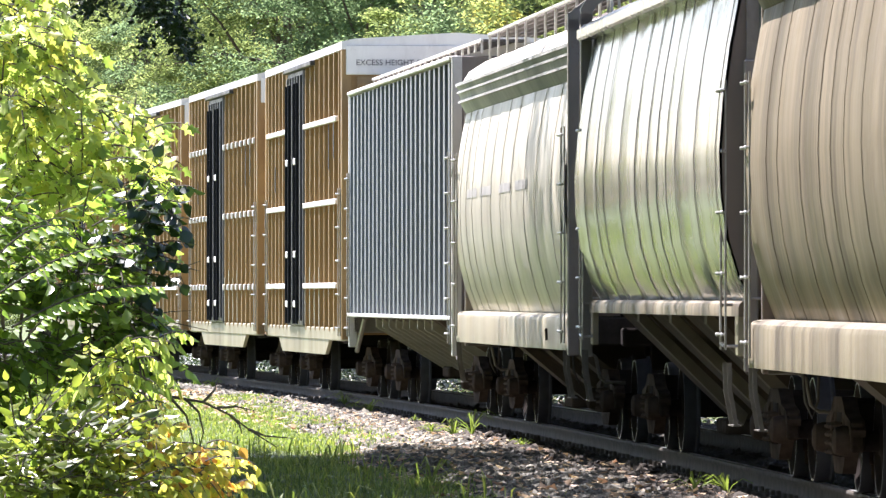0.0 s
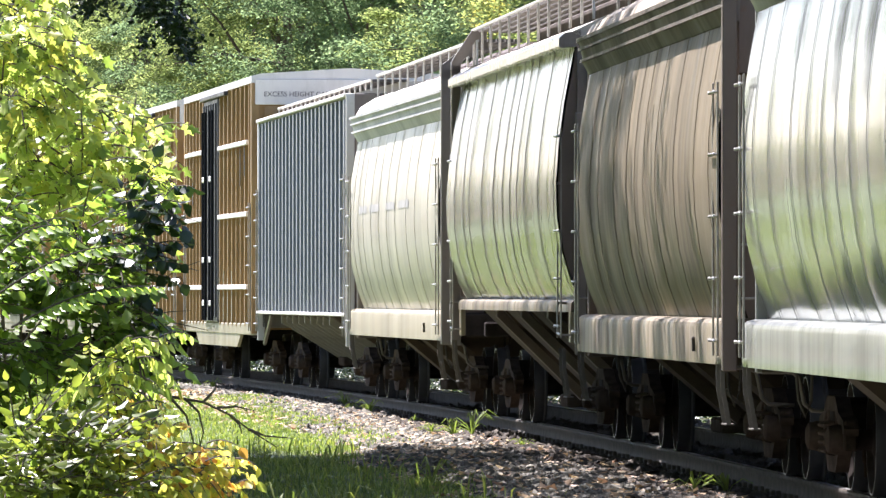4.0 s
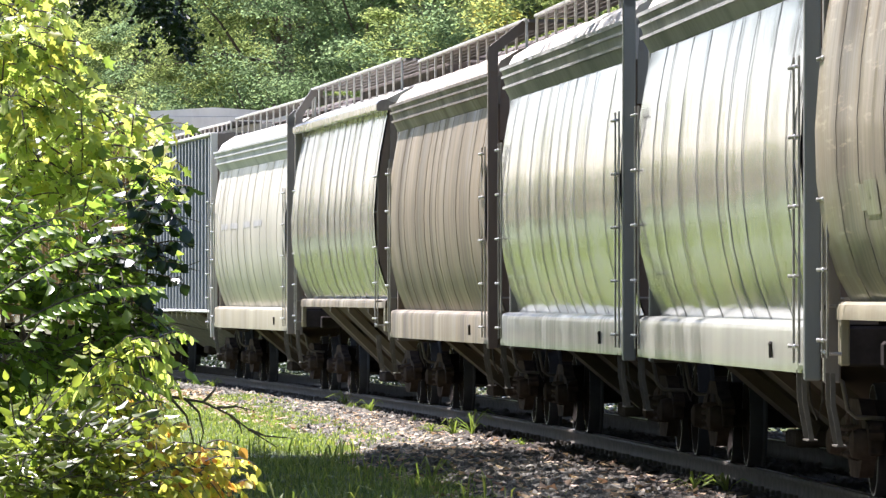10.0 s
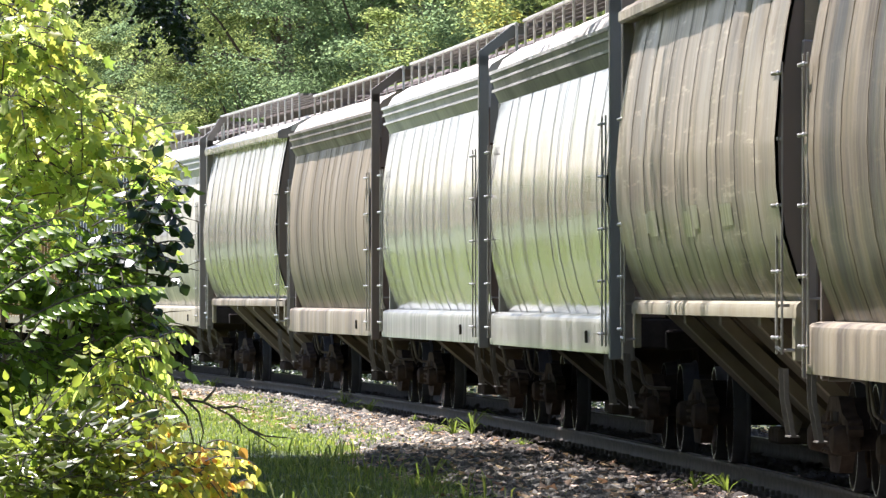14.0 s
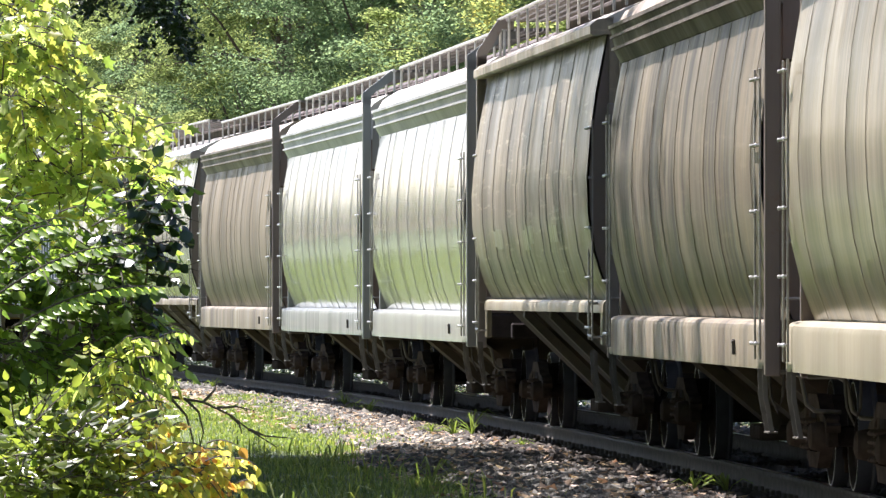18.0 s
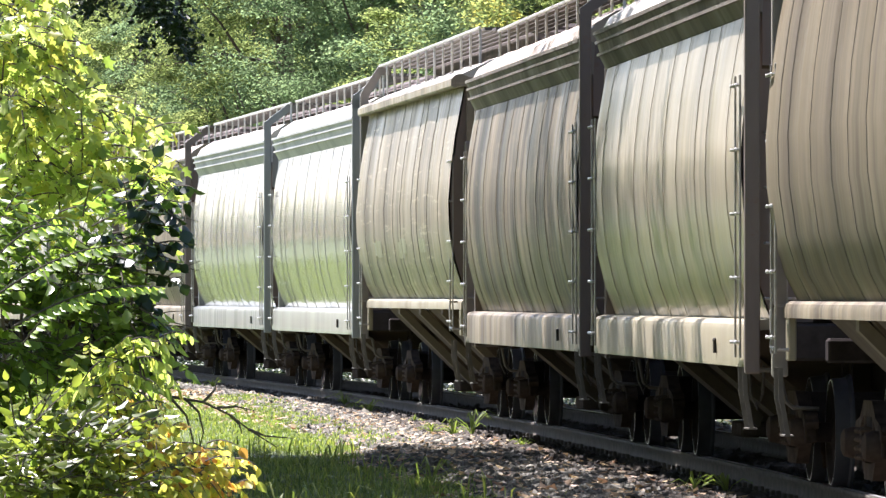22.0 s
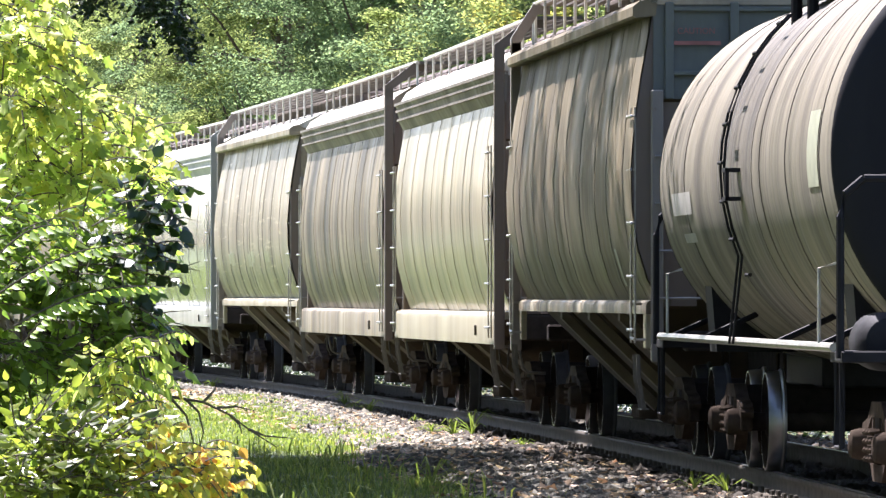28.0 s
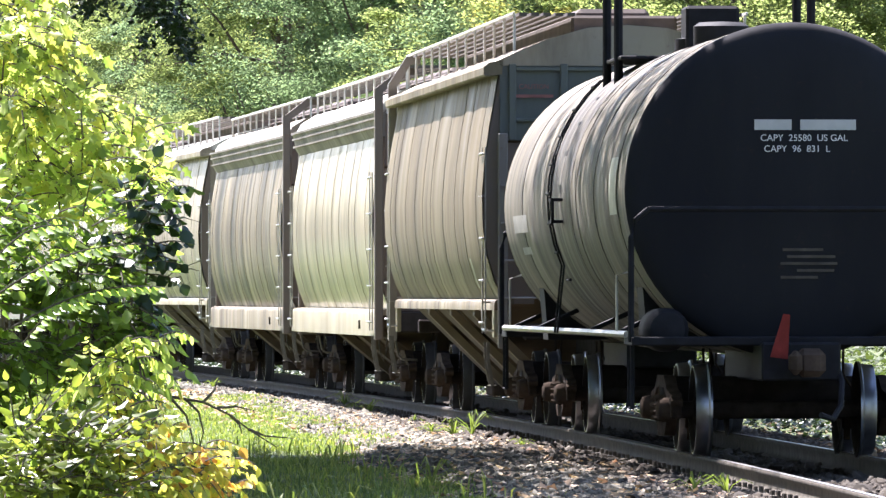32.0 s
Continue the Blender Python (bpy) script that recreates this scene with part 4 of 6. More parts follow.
def hopper(label, mat, seed, wide, roof=None, sillmat=None, endmat=None):
    """Covered hopper with curved sides. wide: deep side sill and ribbed eaves; else a shallow sill."""
    car = thing("covered_hopper", label, "freight car", "train cars")
    roof, sillmat, endmat = roof or M_ROOF, sillmat or M_SILL, endmat or M_END
    H = 8.12 if wide else 8.2
    prof = WIDE if wide else NARROW
    f = wob(seed, H, 0.007 if wide else 0.013)
    ys = [-H + 0.05 + (2 * H - 0.1) * k / 132 for k in range(133)]
    for sx in (-1, 1):
        g = Geo()
        g.sweep(lambda y: [(sx * (x + (f(y * sx, z) if 0 < i < len(prof) - 1 else 0)), z) for i, (x, z) in enumerate(prof)], ys)
        g.sweep(lambda y: [(sx * (x - 0.02), z) for x, z in prof], [ys[0], ys[-1]])
        side = part("side_sheet", g, mat, car, angle=50)
        for y in seams_of(seed, H)[1:-1]:
            def seam():
                return Geo().sweep(lambda yy: [(sx * (x + 0.001), z) for x, z in prof] + [(sx * (x + 0.006), z) for x, z in prof[::-1]], [-0.006, 0.006], True)
            part("weld_seam", shared(CACHE, f"seam{wide}{sx}", seam, mat if wide else M_SEAM), None, side, at=(sx * (0.003 + f(y, 2.5)), sx * y, 0))
        # eaves
        if wide:
            ev = Geo()
            lip = [(1.44, 3.625), (1.468, 3.63), (1.530, 3.742), (1.557, 3.742), (1.557, 3.770), (1.525, 3.776), (1.548, 3.855), (1.573, 3.855), (1.573, 3.882), (1.548, 3.888), (1.570, 3.935), (1.588, 3.94), (1.588, 3.975), (1.42, 3.98)]
            ev.prism([(sx * x, z) for x, z in lip], "y", -H, H)
            part("top_chord", ev, M_CHORD if seed in (1, 4, 5) else M_CHORDDARK, car, angle=25)
            sl = Geo().prism([(sx * 1.30, 1.295), (sx * 1.49, 1.29), (sx * 1.54, 1.278), (sx * 1.568, 1.255), (sx * 1.58, 1.215), (sx * 1.58, 0.93), (sx * 1.55, 0.93), (sx * 1.55, 1.20), (sx * 1.30, 1.22)], "y", -H, H)
            part("side_sill", sl, sillmat, car, "pale weathered side sill", angle=25)
        else:
            ev = Geo().prism([(sx * 1.42, 3.96), (sx * 1.60, 3.94), (sx * 1.625, 3.96), (sx * 1.625, 4.04), (sx * 1.56, 4.095), (sx * 1.40, 4.12)], "y", -H, H)
            part("top_chord", ev, mat, car, angle=25)
            sl = Geo().prism([(sx * 1.28, 1.44), (sx * 1.47, 1.43), (sx * 1.495, 1.41), (sx * 1.505, 1.38), (sx * 1.505, 1.31), (sx * 1.44, 1.31), (sx * 1.44, 1.36), (sx * 1.28, 1.38)], "y", -H, H)
            part("side_sill", sl, sillmat, car, "pale shallow side sill", angle=25)
            for yy in (-H + 0.25, H - 0.25):
                part("sill_gusset", shared(CACHE, f"gusset{sx}", lambda: Geo().box(sx * 1.47 - 0.03, sx * 1.47 + 0.03, -0.12, 0.12, 1.0, 1.33, 0.01), M_SILL), None, car, at=(0, yy, 0))
    # roof
    ez, cz = (3.965, 4.36) if wide else (4.10, 4.52)
    rp = [(-1.50, ez), (-1.25, ez + 0.12), (-0.9, ez + (cz - ez) * 0.62), (-0.45, ez + (cz - ez) * 0.92), (0, cz)]
    if wide:
        rp = [(-1.52, ez), (-1.43, ez + 0.15), (-1.22, ez + 0.28), (-0.65, ez + 0.38), (0, cz)]
    rp = rp + [(-x, z) for x, z in rp[-2::-1]]
    part("roof", Geo().sweep(lambda y: [(x, z + 0.012 * noise.noise(Vector((x * 2, y * 1.1, seed * 5.0)))) for x, z in rp] + [(1.40, ez - 0.04), (-1.40, ez - 0.04)], [-H + 2 * H * k / 48 for k in range(49)], True), roof, car, "sun-bleached roof", angle=30)
    running_boards(car, H + 0.35, 0.62, 1.16 if wide else 1.30, 4.57 if wide else 4.64, M_WALK, ez + (0.29 if wide else 0.12), 13)
    part("hatch_coaming", shared(CACHE, f"coam{wide}", lambda: Geo().box(-0.6, 0.6, -H + 0.4, H - 0.4, cz - 0.12, cz + 0.12, 0.03), M_COAMING), None, car, "rust-brown hatch coaming with shade in its colour")
    hatches(car, [-5.6, -3.4, -1.15, 1.15, 3.4, 5.6], cz + 0.12, M_COAMING)
    # ends
    for way in (-1, 1):
        ye = way * (H - 0.02)
        top = Geo()
        xo = 1.44
        zb = 3.22
        top.prism([(-xo, zb), (xo, zb), (xo, ez), (1.25, ez + 0.10), (0.9, ez + (cz - ez) * 0.6), (0, cz - 0.02), (-0.9, ez + (cz - ez) * 0.6), (-1.25, ez + 0.10), (-xo, ez)], "y", min(ye, ye - way * 0.05), max(ye, ye - way * 0.05))
        part("end_panel", top, M_ENDGREEN if seed == 9 else mat if not wide else endmat, car)
        if not wide:
            for xx in (-1.30, -0.72, 0.72, 1.30):
                part("panel_rib", shared(CACHE, f"prib{xx}", lambda: Geo().box(xx - 0.04, xx + 0.04, -0.035, 0.035, 3.22, 4.08, 0.008), M_ENDGREEN), None, car, at=(0, ye + way * 0.02, 0))
            for zz in (3.45, 4.02):
                part("panel_rib", shared(CACHE, f"pribz{zz}", lambda: Geo().box(-1.26, 1.26, -0.025, 0.025, zz - 0.02, zz + 0.02, 0.006), M_ENDGREEN), None, car, at=(0, ye + way * 0.02, 0))
        for sx in (-1, 1):
            part("end_corner_plate", shared(CACHE, f"cplate{sx}{wide}", lambda: Geo().prism([(sx * (x - 0.015), z) for x, z in prof] + [(sx * 1.05, prof[-1][1]), (sx * 1.05, prof[0][1])], "y", -0.015, 0.015), M_ENDBROWN), None, car, at=(0, way * (H - 0.07), 0))
        sl = Geo()
        yi = way * (H - 2.6)
        for a, b in (((-1.5, ye), (1.5, yi)),):
            sl.add([(-1.44, ye, zb), (1.44, ye, zb), (1.34, yi, 1.35), (-1.34, yi, 1.35), (-1.44, ye - way * 0.04, zb), (1.44, ye - way * 0.04, zb), (1.34, yi - way * 0.04, 1.35), (-1.34, yi - way * 0.04, 1.35)],
                   [(0, 1, 2, 3), (4, 7, 6, 5), (0, 4, 5, 1), (1, 5, 6, 2), (2, 6, 7, 3), (3, 7, 4, 0)])
        part("end_slope_sheet", sl, M_SLOPE, car)
        xs = 1.36 if wide else 1.18
        part("end_sill", Geo().box(-xs, xs, min(ye, ye + way * 0.28), max(ye, ye + way * 0.28), 0.98, 1.26 if wide else 1.16, 0.02), M_UNDER, car)
        part("centre_sill", Geo().box(-0.33, 0.33, min(ye + way * 0.5, ye - way * 2.8), max(ye + way * 0.5, ye - way * 2.8), 0.72, 1.06, 0.02), M_UNDER, car)
        for sx in (-1, 1):
            post = Geo().box(min(sx * 1.585, sx * 1.47), max(sx * 1.585, sx * 1.47), -0.06, 0.06, 0.88, 4.22, 0.012)
            if wide and way > 0:
                post = Geo().box(min(sx * 1.47, sx * 1.38), max(sx * 1.47, sx * 1.38), -0.06, 0.06, 0.88, 4.0, 0.012)
            if not wide:
                post = Geo().box(min(sx * 1.585, sx * 1.47), max(sx * 1.585, sx * 1.47), -0.06, 0.06, 0.88, 4.22, 0.012)
                if way < 0:
                    post = Geo().box(min(sx * 1.47, sx * 1.36), max(sx * 1.47, sx * 1.36), -0.03, 0.03, 0.88, 3.30, 0.012)
            part("corner_post", shared(CACHE, f"cpost{sx}{wide}{way}", lambda: post, endmat), None, car, at=(0, ye + way * 0.10, 0))
            zt = 4.55 if wide else 4.62
            xb = 1.16 if wide else 1.30
            br = Geo().prism([(sx * 1.585, 4.10), (sx * 1.585, 4.26), (sx * (xb + 0.04), zt + 0.01), (sx * (xb - 0.14), zt + 0.01), (sx * (xb - 0.14), zt - 0.10), (sx * (xb - 0.01), zt - 0.10), (sx * 1.47, 4.22), (sx * 1.47, 4.10)], "y", -0.06, 0.06)
            if wide == (way < 0):
                part("post_brace", shared(CACHE, f"brace{sx}{wide}", lambda: br, endmat), None, car, at=(0, ye + way * 0.10, 0))
            for xx in (0.55,):
                part("end_post", shared(CACHE, f"epost{sx}", lambda: Geo().box(sx * 0.55 - 0.05, sx * 0.55 + 0.05, -0.04, 0.04, 1.2, 3.3, 0.01), M_END), None, car, at=(0, ye + way * 0.08, 0))
            side_ladder(car, sx * (1.605 if wide else 1.60), way * (H - 0.28), 1.0 if wide else 1.05, 3.15, 0.42, 5)
            def strap(k=sx):
                g = Geo()
                for y0 in (-0.2, 0.2):
                    q = [(1.585, 0.95), (1.55, 0.95), (1.545, 0.74), (1.495, 0.46), (1.53, 0.46), (1.58, 0.74)]
                    g.prism([(k * x, z) for x, z in q], "y", y0 - 0.007, y0 + 0.007)
                return g.box(min(k * 1.47, k * 1.54), max(k * 1.47, k * 1.54), -0.2, 0.2, 0.455, 0.467)
            part("sill_step", shared(CACHE, f"step{sx}", strap, M_STRAP), None, car, at=(0, way * (H - 0.3), 0))
        if wide:
            part("uncoupling_lever", shared(CACHE, "unlever", lambda: Geo().tube([(-1.50, 0, 0.90), (-1.28, 0, 0.90), (-1.22, 0, 0.86), (-1.18, 0, 0.66), (-1.12, 0, 0.61), (-0.92, 0, 0.60)], 0.017, 7), M_STRAP), None, car, at=(0, ye - way * 0.9, 0))
            part("brake_hanger", shared(CACHE, "bhanger", lambda: Geo().tube([(-1.35, 0, 0.93), (-1.33, 0, 0.70), (-1.28, 0, 0.58), (-1.24, 0, 0.70), (-1.23, 0, 0.93)], 0.013, 6), M_STEP), None, car, at=(0, ye - way * 2.2, 0))
        else:
            for sx in (-1, 1):
                part("sill_grab_iron", shared(CACHE, f"sgrab{sx}", lambda: Geo().tube([(sx * 1.50, 0.30, 1.40), (sx * 1.58, 0.30, 1.40), (sx * 1.60, 0.26, 1.36), (sx * 1.60, 0.22, 1.10), (sx * 1.60, -0.12, 1.08), (sx * 1.50, -0.14, 1.08)], 0.014, 6), M_BAR), None, car, at=(0, way * (H - 0.28), 0))
        for k in range(4):
            part("end_grab_iron", shared(CACHE, "egrab", lambda: Geo().tube([(-0.25, 0, 0), (-0.25, -0.06, 0), (0.25, -0.06, 0), (0.25, 0, 0)], 0.013, 6), M_BAR), None, car, at=Matrix.Translation((-1.18, ye + way * 0.1, 1.45 + k * 0.42)) @ (Matrix.Identity(4) if way < 0 else Matrix.Rotation(math.pi, 4, "Z")))
        coupler(car, ye + way * 0.2, way)
        air_hose(car, ye + way * 0.25, way)
        truck_parts(car, way * 6.35)
    part("brake_cylinder", Geo().lathe([(-0.35, 0.05), (-0.33, 0.16), (0.2, 0.16), (0.26, 0.08)], 14, "y", (0.5, -H + 1.6, 1.0)), M_UNDER, car)
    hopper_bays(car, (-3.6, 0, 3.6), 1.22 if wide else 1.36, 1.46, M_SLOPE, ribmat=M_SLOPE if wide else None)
    if wide:
        part("sill_lever", shared(CACHE, "lever", lambda: Geo().box(-1.605, -1.58, -0.012, 0.012, 1.02, 1.14, 0.006).box(-1.61, -1.59, -0.05, 0.014, 1.11, 1.13, 0.005), M_STEP), None, car, at=(0, -5.6, 0))
    if seed == 1:
        for y0, y1 in ((4.4, 5.9), (2.2, 3.9), (-0.6, 1.0), (-3.2, -1.4)):
            decal(car, prof, f, -1, y0, y1, 2.60, 2.70, M_FAINT)
    if seed == 6:
        for y in (4.4, 3.9, 0.0, -0.5, -3.7):
            decal(car, prof, f, -1, y - 0.5, y + 0.5, 1.95 + 0.03 * (int(y * 2) % 3), 2.16 + 0.02 * (int(y * 3) % 3), M_SHINY, "shiny_patch")
    if seed == 9:
        decal(car, prof, f, -1, -6.0, -5.75, 1.56, 1.90, M_REFLECT, "reflective_strip")
        part("warning_lettering", text_mesh("CAUTION", 0.075, M_LETTERRED), None, car, "faded red capital letters", at=Matrix.Translation((-1.06, -H - 0.024, 3.80)) @ END_TURN)
        part("lettering_bar", Geo().box(-1.26, -0.84, -H - 0.026, -H - 0.018, 3.70, 3.735), M_LETTERRED, car)
    return car


def ribbed_hopper(label):
    car = thing("ribbed_hopper", label, "freight car", "train cars")
    H, z0, z1 = 9.05, 1.17, 4.34
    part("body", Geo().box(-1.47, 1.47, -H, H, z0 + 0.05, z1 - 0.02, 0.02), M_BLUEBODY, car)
    for sx in (-1, 1):
        rib = Geo().prism([(sx * 1.465, -0.13), (sx * 1.565, -0.12), (sx * 1.565, 0.12), (sx * 1.465, 0.13)], "z", z0 + 0.06, z1 - 0.08)
        for k in range(24):
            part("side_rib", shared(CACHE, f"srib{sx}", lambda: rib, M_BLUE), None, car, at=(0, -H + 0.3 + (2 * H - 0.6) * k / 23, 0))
        part("top_chord", Geo().box(min(sx * 1.45, sx * 1.59), max(sx * 1.45, sx * 1.59), -H, H, z1 - 0.055, z1, 0.012), M_WHITE, car)
        part("side_sill", Geo().box(min(sx * 1.45, sx * 1.585), max(sx * 1.45, sx * 1.585), -H, H, z0 + 0.01, z0 + 0.06, 0.010), M_WHITE, car)
    part("roof", Geo().sweep(lambda y: [(-1.5, z1 - 0.01), (-0.8, z1 + 0.16), (0, z1 + 0.2), (0.8, z1 + 0.16), (1.5, z1 - 0.01), (1.4, z1 - 0.06), (-1.4, z1 - 0.06)], [-H, H], True), M_ROOF, car)
    running_boards(car, H + 0.2, 0.7, 1.2, z1 + 0.19, M_WALK, z1 + 0.03, 20)
    hatches(car, [-5.6, -3.4, -1.15, 1.15, 3.4, 5.6], z1 + 0.12, M_COAMING)
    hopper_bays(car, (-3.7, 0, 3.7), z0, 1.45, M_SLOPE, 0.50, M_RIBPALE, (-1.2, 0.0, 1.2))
    for way in (-1, 1):
        ye = way * H
        part("end_sheet", Geo().box(-1.5, 1.5, min(ye, ye + way * 0.03), max(ye, ye + way * 0.03), z0, z1, 0.01), M_END, car)
        part("end_sill", Geo().box(-1.5, 1.5, min(ye, ye + way * 0.25), max(ye, ye + way * 0.25), 0.95, 1.2, 0.02), M_END, car)
        part("centre_sill", Geo().box(-0.33, 0.33, min(ye + way * 0.5, ye - way * 3), max(ye + way * 0.5, ye - way * 3), 0.72, 1.06, 0.02), M_UNDER, car)
        for sx in (-1, 1):
            part("end_column", Geo().box(min(sx * 1.56, sx * 1.44), max(sx * 1.56, sx * 1.44), min(ye, ye + way * 0.12), max(ye, ye + way * 0.12), 0.75, z1, 0.01), M_WHITE, car)
            part("strut", Geo().tube([(sx * 1.45, ye - way * 0.1, 0.7), (sx * 1.45, ye - way * 1.7, 1.17)], 0.035, 6), M_END, car)
            side_ladder(car, sx * 1.58, way * (H - 0.1), 0.9, 3.2, 0.4, 6)
        coupler(car, ye + way * 0.1, way)
        air_hose(car, ye + way * 0.15, way)
        truck_parts(car, way * 6.55)
    return car


def boxcar(label, seed):
    car = thing("boxcar", label, "freight car", "train cars")
    H, z0, z1 = 7.85, 0.92, 4.96
    part("body", Geo().box(-1.50, 1.50, -H, H, z0, z1, 0.02), M_OCHREBODY, car)
    part("roof", Geo().sweep(lambda y: [(-1.62, z1), (-1.62, 5.07), (-1.45, 5.11), (0, 5.20), (1.45, 5.11), (1.62, 5.07), (1.62, z1)], [-H, H], True), M_WHITE, car, "white painted roof and upper band", angle=20)
    for sx in (-1, 1):
        rib = Geo().prism([(sx * 1.49, -0.075), (sx * 1.61, -0.06), (sx * 1.61, 0.06), (sx * 1.49, 0.075)], "z", z0 + 0.05, z1)
        ys = [-H + 0.70 + k * 0.92 for k in range(8)] + [H - 0.55 - k * 0.80 for k in range(6)]
        for y in ys:
            part("side_post", shared(CACHE, f"bpost{sx}", lambda: rib, M_ORANGE), None, car, at=(0, y, 0))
        part("corner_post", Geo().box(min(sx * 1.48, sx * 1.62), max(sx * 1.48, sx * 1.62), -H, -H + 0.22, 0.85, z1, 0.01), M_ORANGE, car)
        part("corner_post", Geo().box(min(sx * 1.48, sx * 1.62), max(sx * 1.48, sx * 1.62), H - 0.22, H, 0.85, z1, 0.01), M_ORANGE, car)
        # old stencils painted out as dark and pale patches on the posts
        for k, za, zb, mt in [(k, 1.05, 1.9 - 0.12 * (k % 2), M_SILL) for k in range(4, 8)] + [(1, 3.45, 3.95, M_BLACKDOOR), (2, 3.3, 3.95, M_STEP)]:
            part("paint_patch", shared(CACHE, f"patch{sx}{za}{zb:.2f}{mt.name}", lambda: Geo().box(min(sx * 1.608, sx * 1.615), max(sx * 1.608, sx * 1.615), -0.058, 0.058, za, zb), mt), None, car, at=(0, ys[k], 0))
        part("paint_patch", shared(CACHE, f"patchfar{sx}", lambda: Geo().box(min(sx * 1.608, sx * 1.615), max(sx * 1.608, sx * 1.615), -0.058, 0.058, 3.1, 3.5), M_BLACKDOOR), None, car, at=(0, ys[10], 0))
        part("door_track", Geo().box(min(sx * 1.60, sx * 1.68), max(sx * 1.60, sx * 1.68), -2.6, 3.0, 4.88, 4.95, 0.01), M_BLACKDOOR, car)
        for yc in (0.31, 1.91):
            def door():
                return Geo().box(min(sx * 1.50, sx * 1.63), max(sx * 1.50, sx * 1.63), -0.79, 0.79, 1.02, 4.88, 0.02)
            d = part("door", shared(CACHE, f"bdoor{sx}", door, M_BLACKDOOR), None, car, "black plug door", at=(0, yc, 0))
            for k in range(3):
                part("door_stiffener", shared(CACHE, f"dstiff{sx}", lambda: Geo().box(min(sx * 1.625, sx * 1.665), max(sx * 1.625, sx * 1.665), -0.07, 0.07, 1.1, 4.8, 0.01), M_BLACKDOOR), None, d, at=(0, -0.55 + 0.55 * k, 0))
            for yy in (-0.3, 0.3):
                part("locking_bar", shared(CACHE, f"lbar{sx}", lambda: Geo().tube([(sx * 1.69, 0, 1.05), (sx * 1.69, 0, 4.68)], 0.025, 6), M_BLACK), None, d, at=(0, yy, 0))
            for zz in (1.35, 2.1, 3.5):
                part("latch", shared(CACHE, f"latch{sx}", lambda: Geo().box(min(sx * 1.66, sx * 1.71), max(sx * 1.66, sx * 1.71), -0.22, 0.22, -0.05, 0.05, 0.01), M_WHITE), None, d, at=(0, 0, zz))
        for z in (1.62, 2.82, 4.0):
            if seed in (2, 4):
                for y in ys:
                    part("door_rail", shared(CACHE, f"railstub{sx}{z}", lambda: Geo().box(min(sx * 1.605, sx * 1.645), max(sx * 1.605, sx * 1.645), -0.10, 0.10, z - 0.05, z + 0.05, 0.01), M_WHITE), None, car, at=(0, y, 0))
                continue
            for ya, yb in ((-H + 0.9, -0.62), (2.85, H - 0.5)):
                part("door_rail", Geo().box(min(sx * 1.60, sx * 1.645), max(sx * 1.60, sx * 1.645), ya, yb, z - 0.04, z + 0.04, 0.01), M_WHITE, car, "white horizontal rail")
        part("side_sill", Geo().box(min(sx * 1.5, sx * 1.6), max(sx * 1.5, sx * 1.6), -H, H, 0.83, 1.02, 0.015), M_SILL, car)
        part("skirt", Geo().prism([(-5.2, 0.84), (-4.4, 0.62), (4.4, 0.62), (5.2, 0.84)], "x", min(sx * 1.54, sx * 1.59), max(sx * 1.54, sx * 1.59)), M_SILL, car, "pale side skirt plate")
        side_ladder(car, sx * 1.63, -H + 0.35, 0.9, 3.0, 0.4, 5)
        side_ladder(car, sx * 1.63, H - 0.35, 0.9, 3.0, 0.4, 5)
    for way in (-1, 1):
        ye = way * H
        for k in range(9):
            part("end_corrugation", shared(CACHE, "ecorr", lambda: Geo().prism([(0, -0.15), (0.07, -0.05), (0.07, 0.05), (0, 0.15)], "x", -1.4, 1.4), M_ORANGE), None, car,
                 at=Matrix.Translation((0, ye - way * 0.01, 1.25 + k * 0.40)) @ (Matrix.Identity(4) if way > 0 else Matrix.Rotation(math.pi, 4, "Z")))
        part("end_band", Geo().box(-1.56, 1.56, min(ye, ye + way * 0.03), max(ye, ye + way * 0.03), 4.60, 5.02, 0.01), M_WHITE, car, "white band with lettering")
        coupler(car, ye + way * 0.1, way)
        truck_parts(car, way * 5.6)
        part("centre_sill", Geo().box(-0.33, 0.33, min(ye + way * 0.5, ye - way * 3), max(ye + way * 0.5, ye - way * 3), 0.70, 0.92, 0.02), M_UNDER, car)
    part("end_lettering", text_mesh("EXCESS HEIGHT CAR", 0.115, M_LETTERDARK), None, car, "dark capital letters", at=Matrix.Translation((-0.88, -H - 0.036, 4.735)) @ END_TURN)
    return car


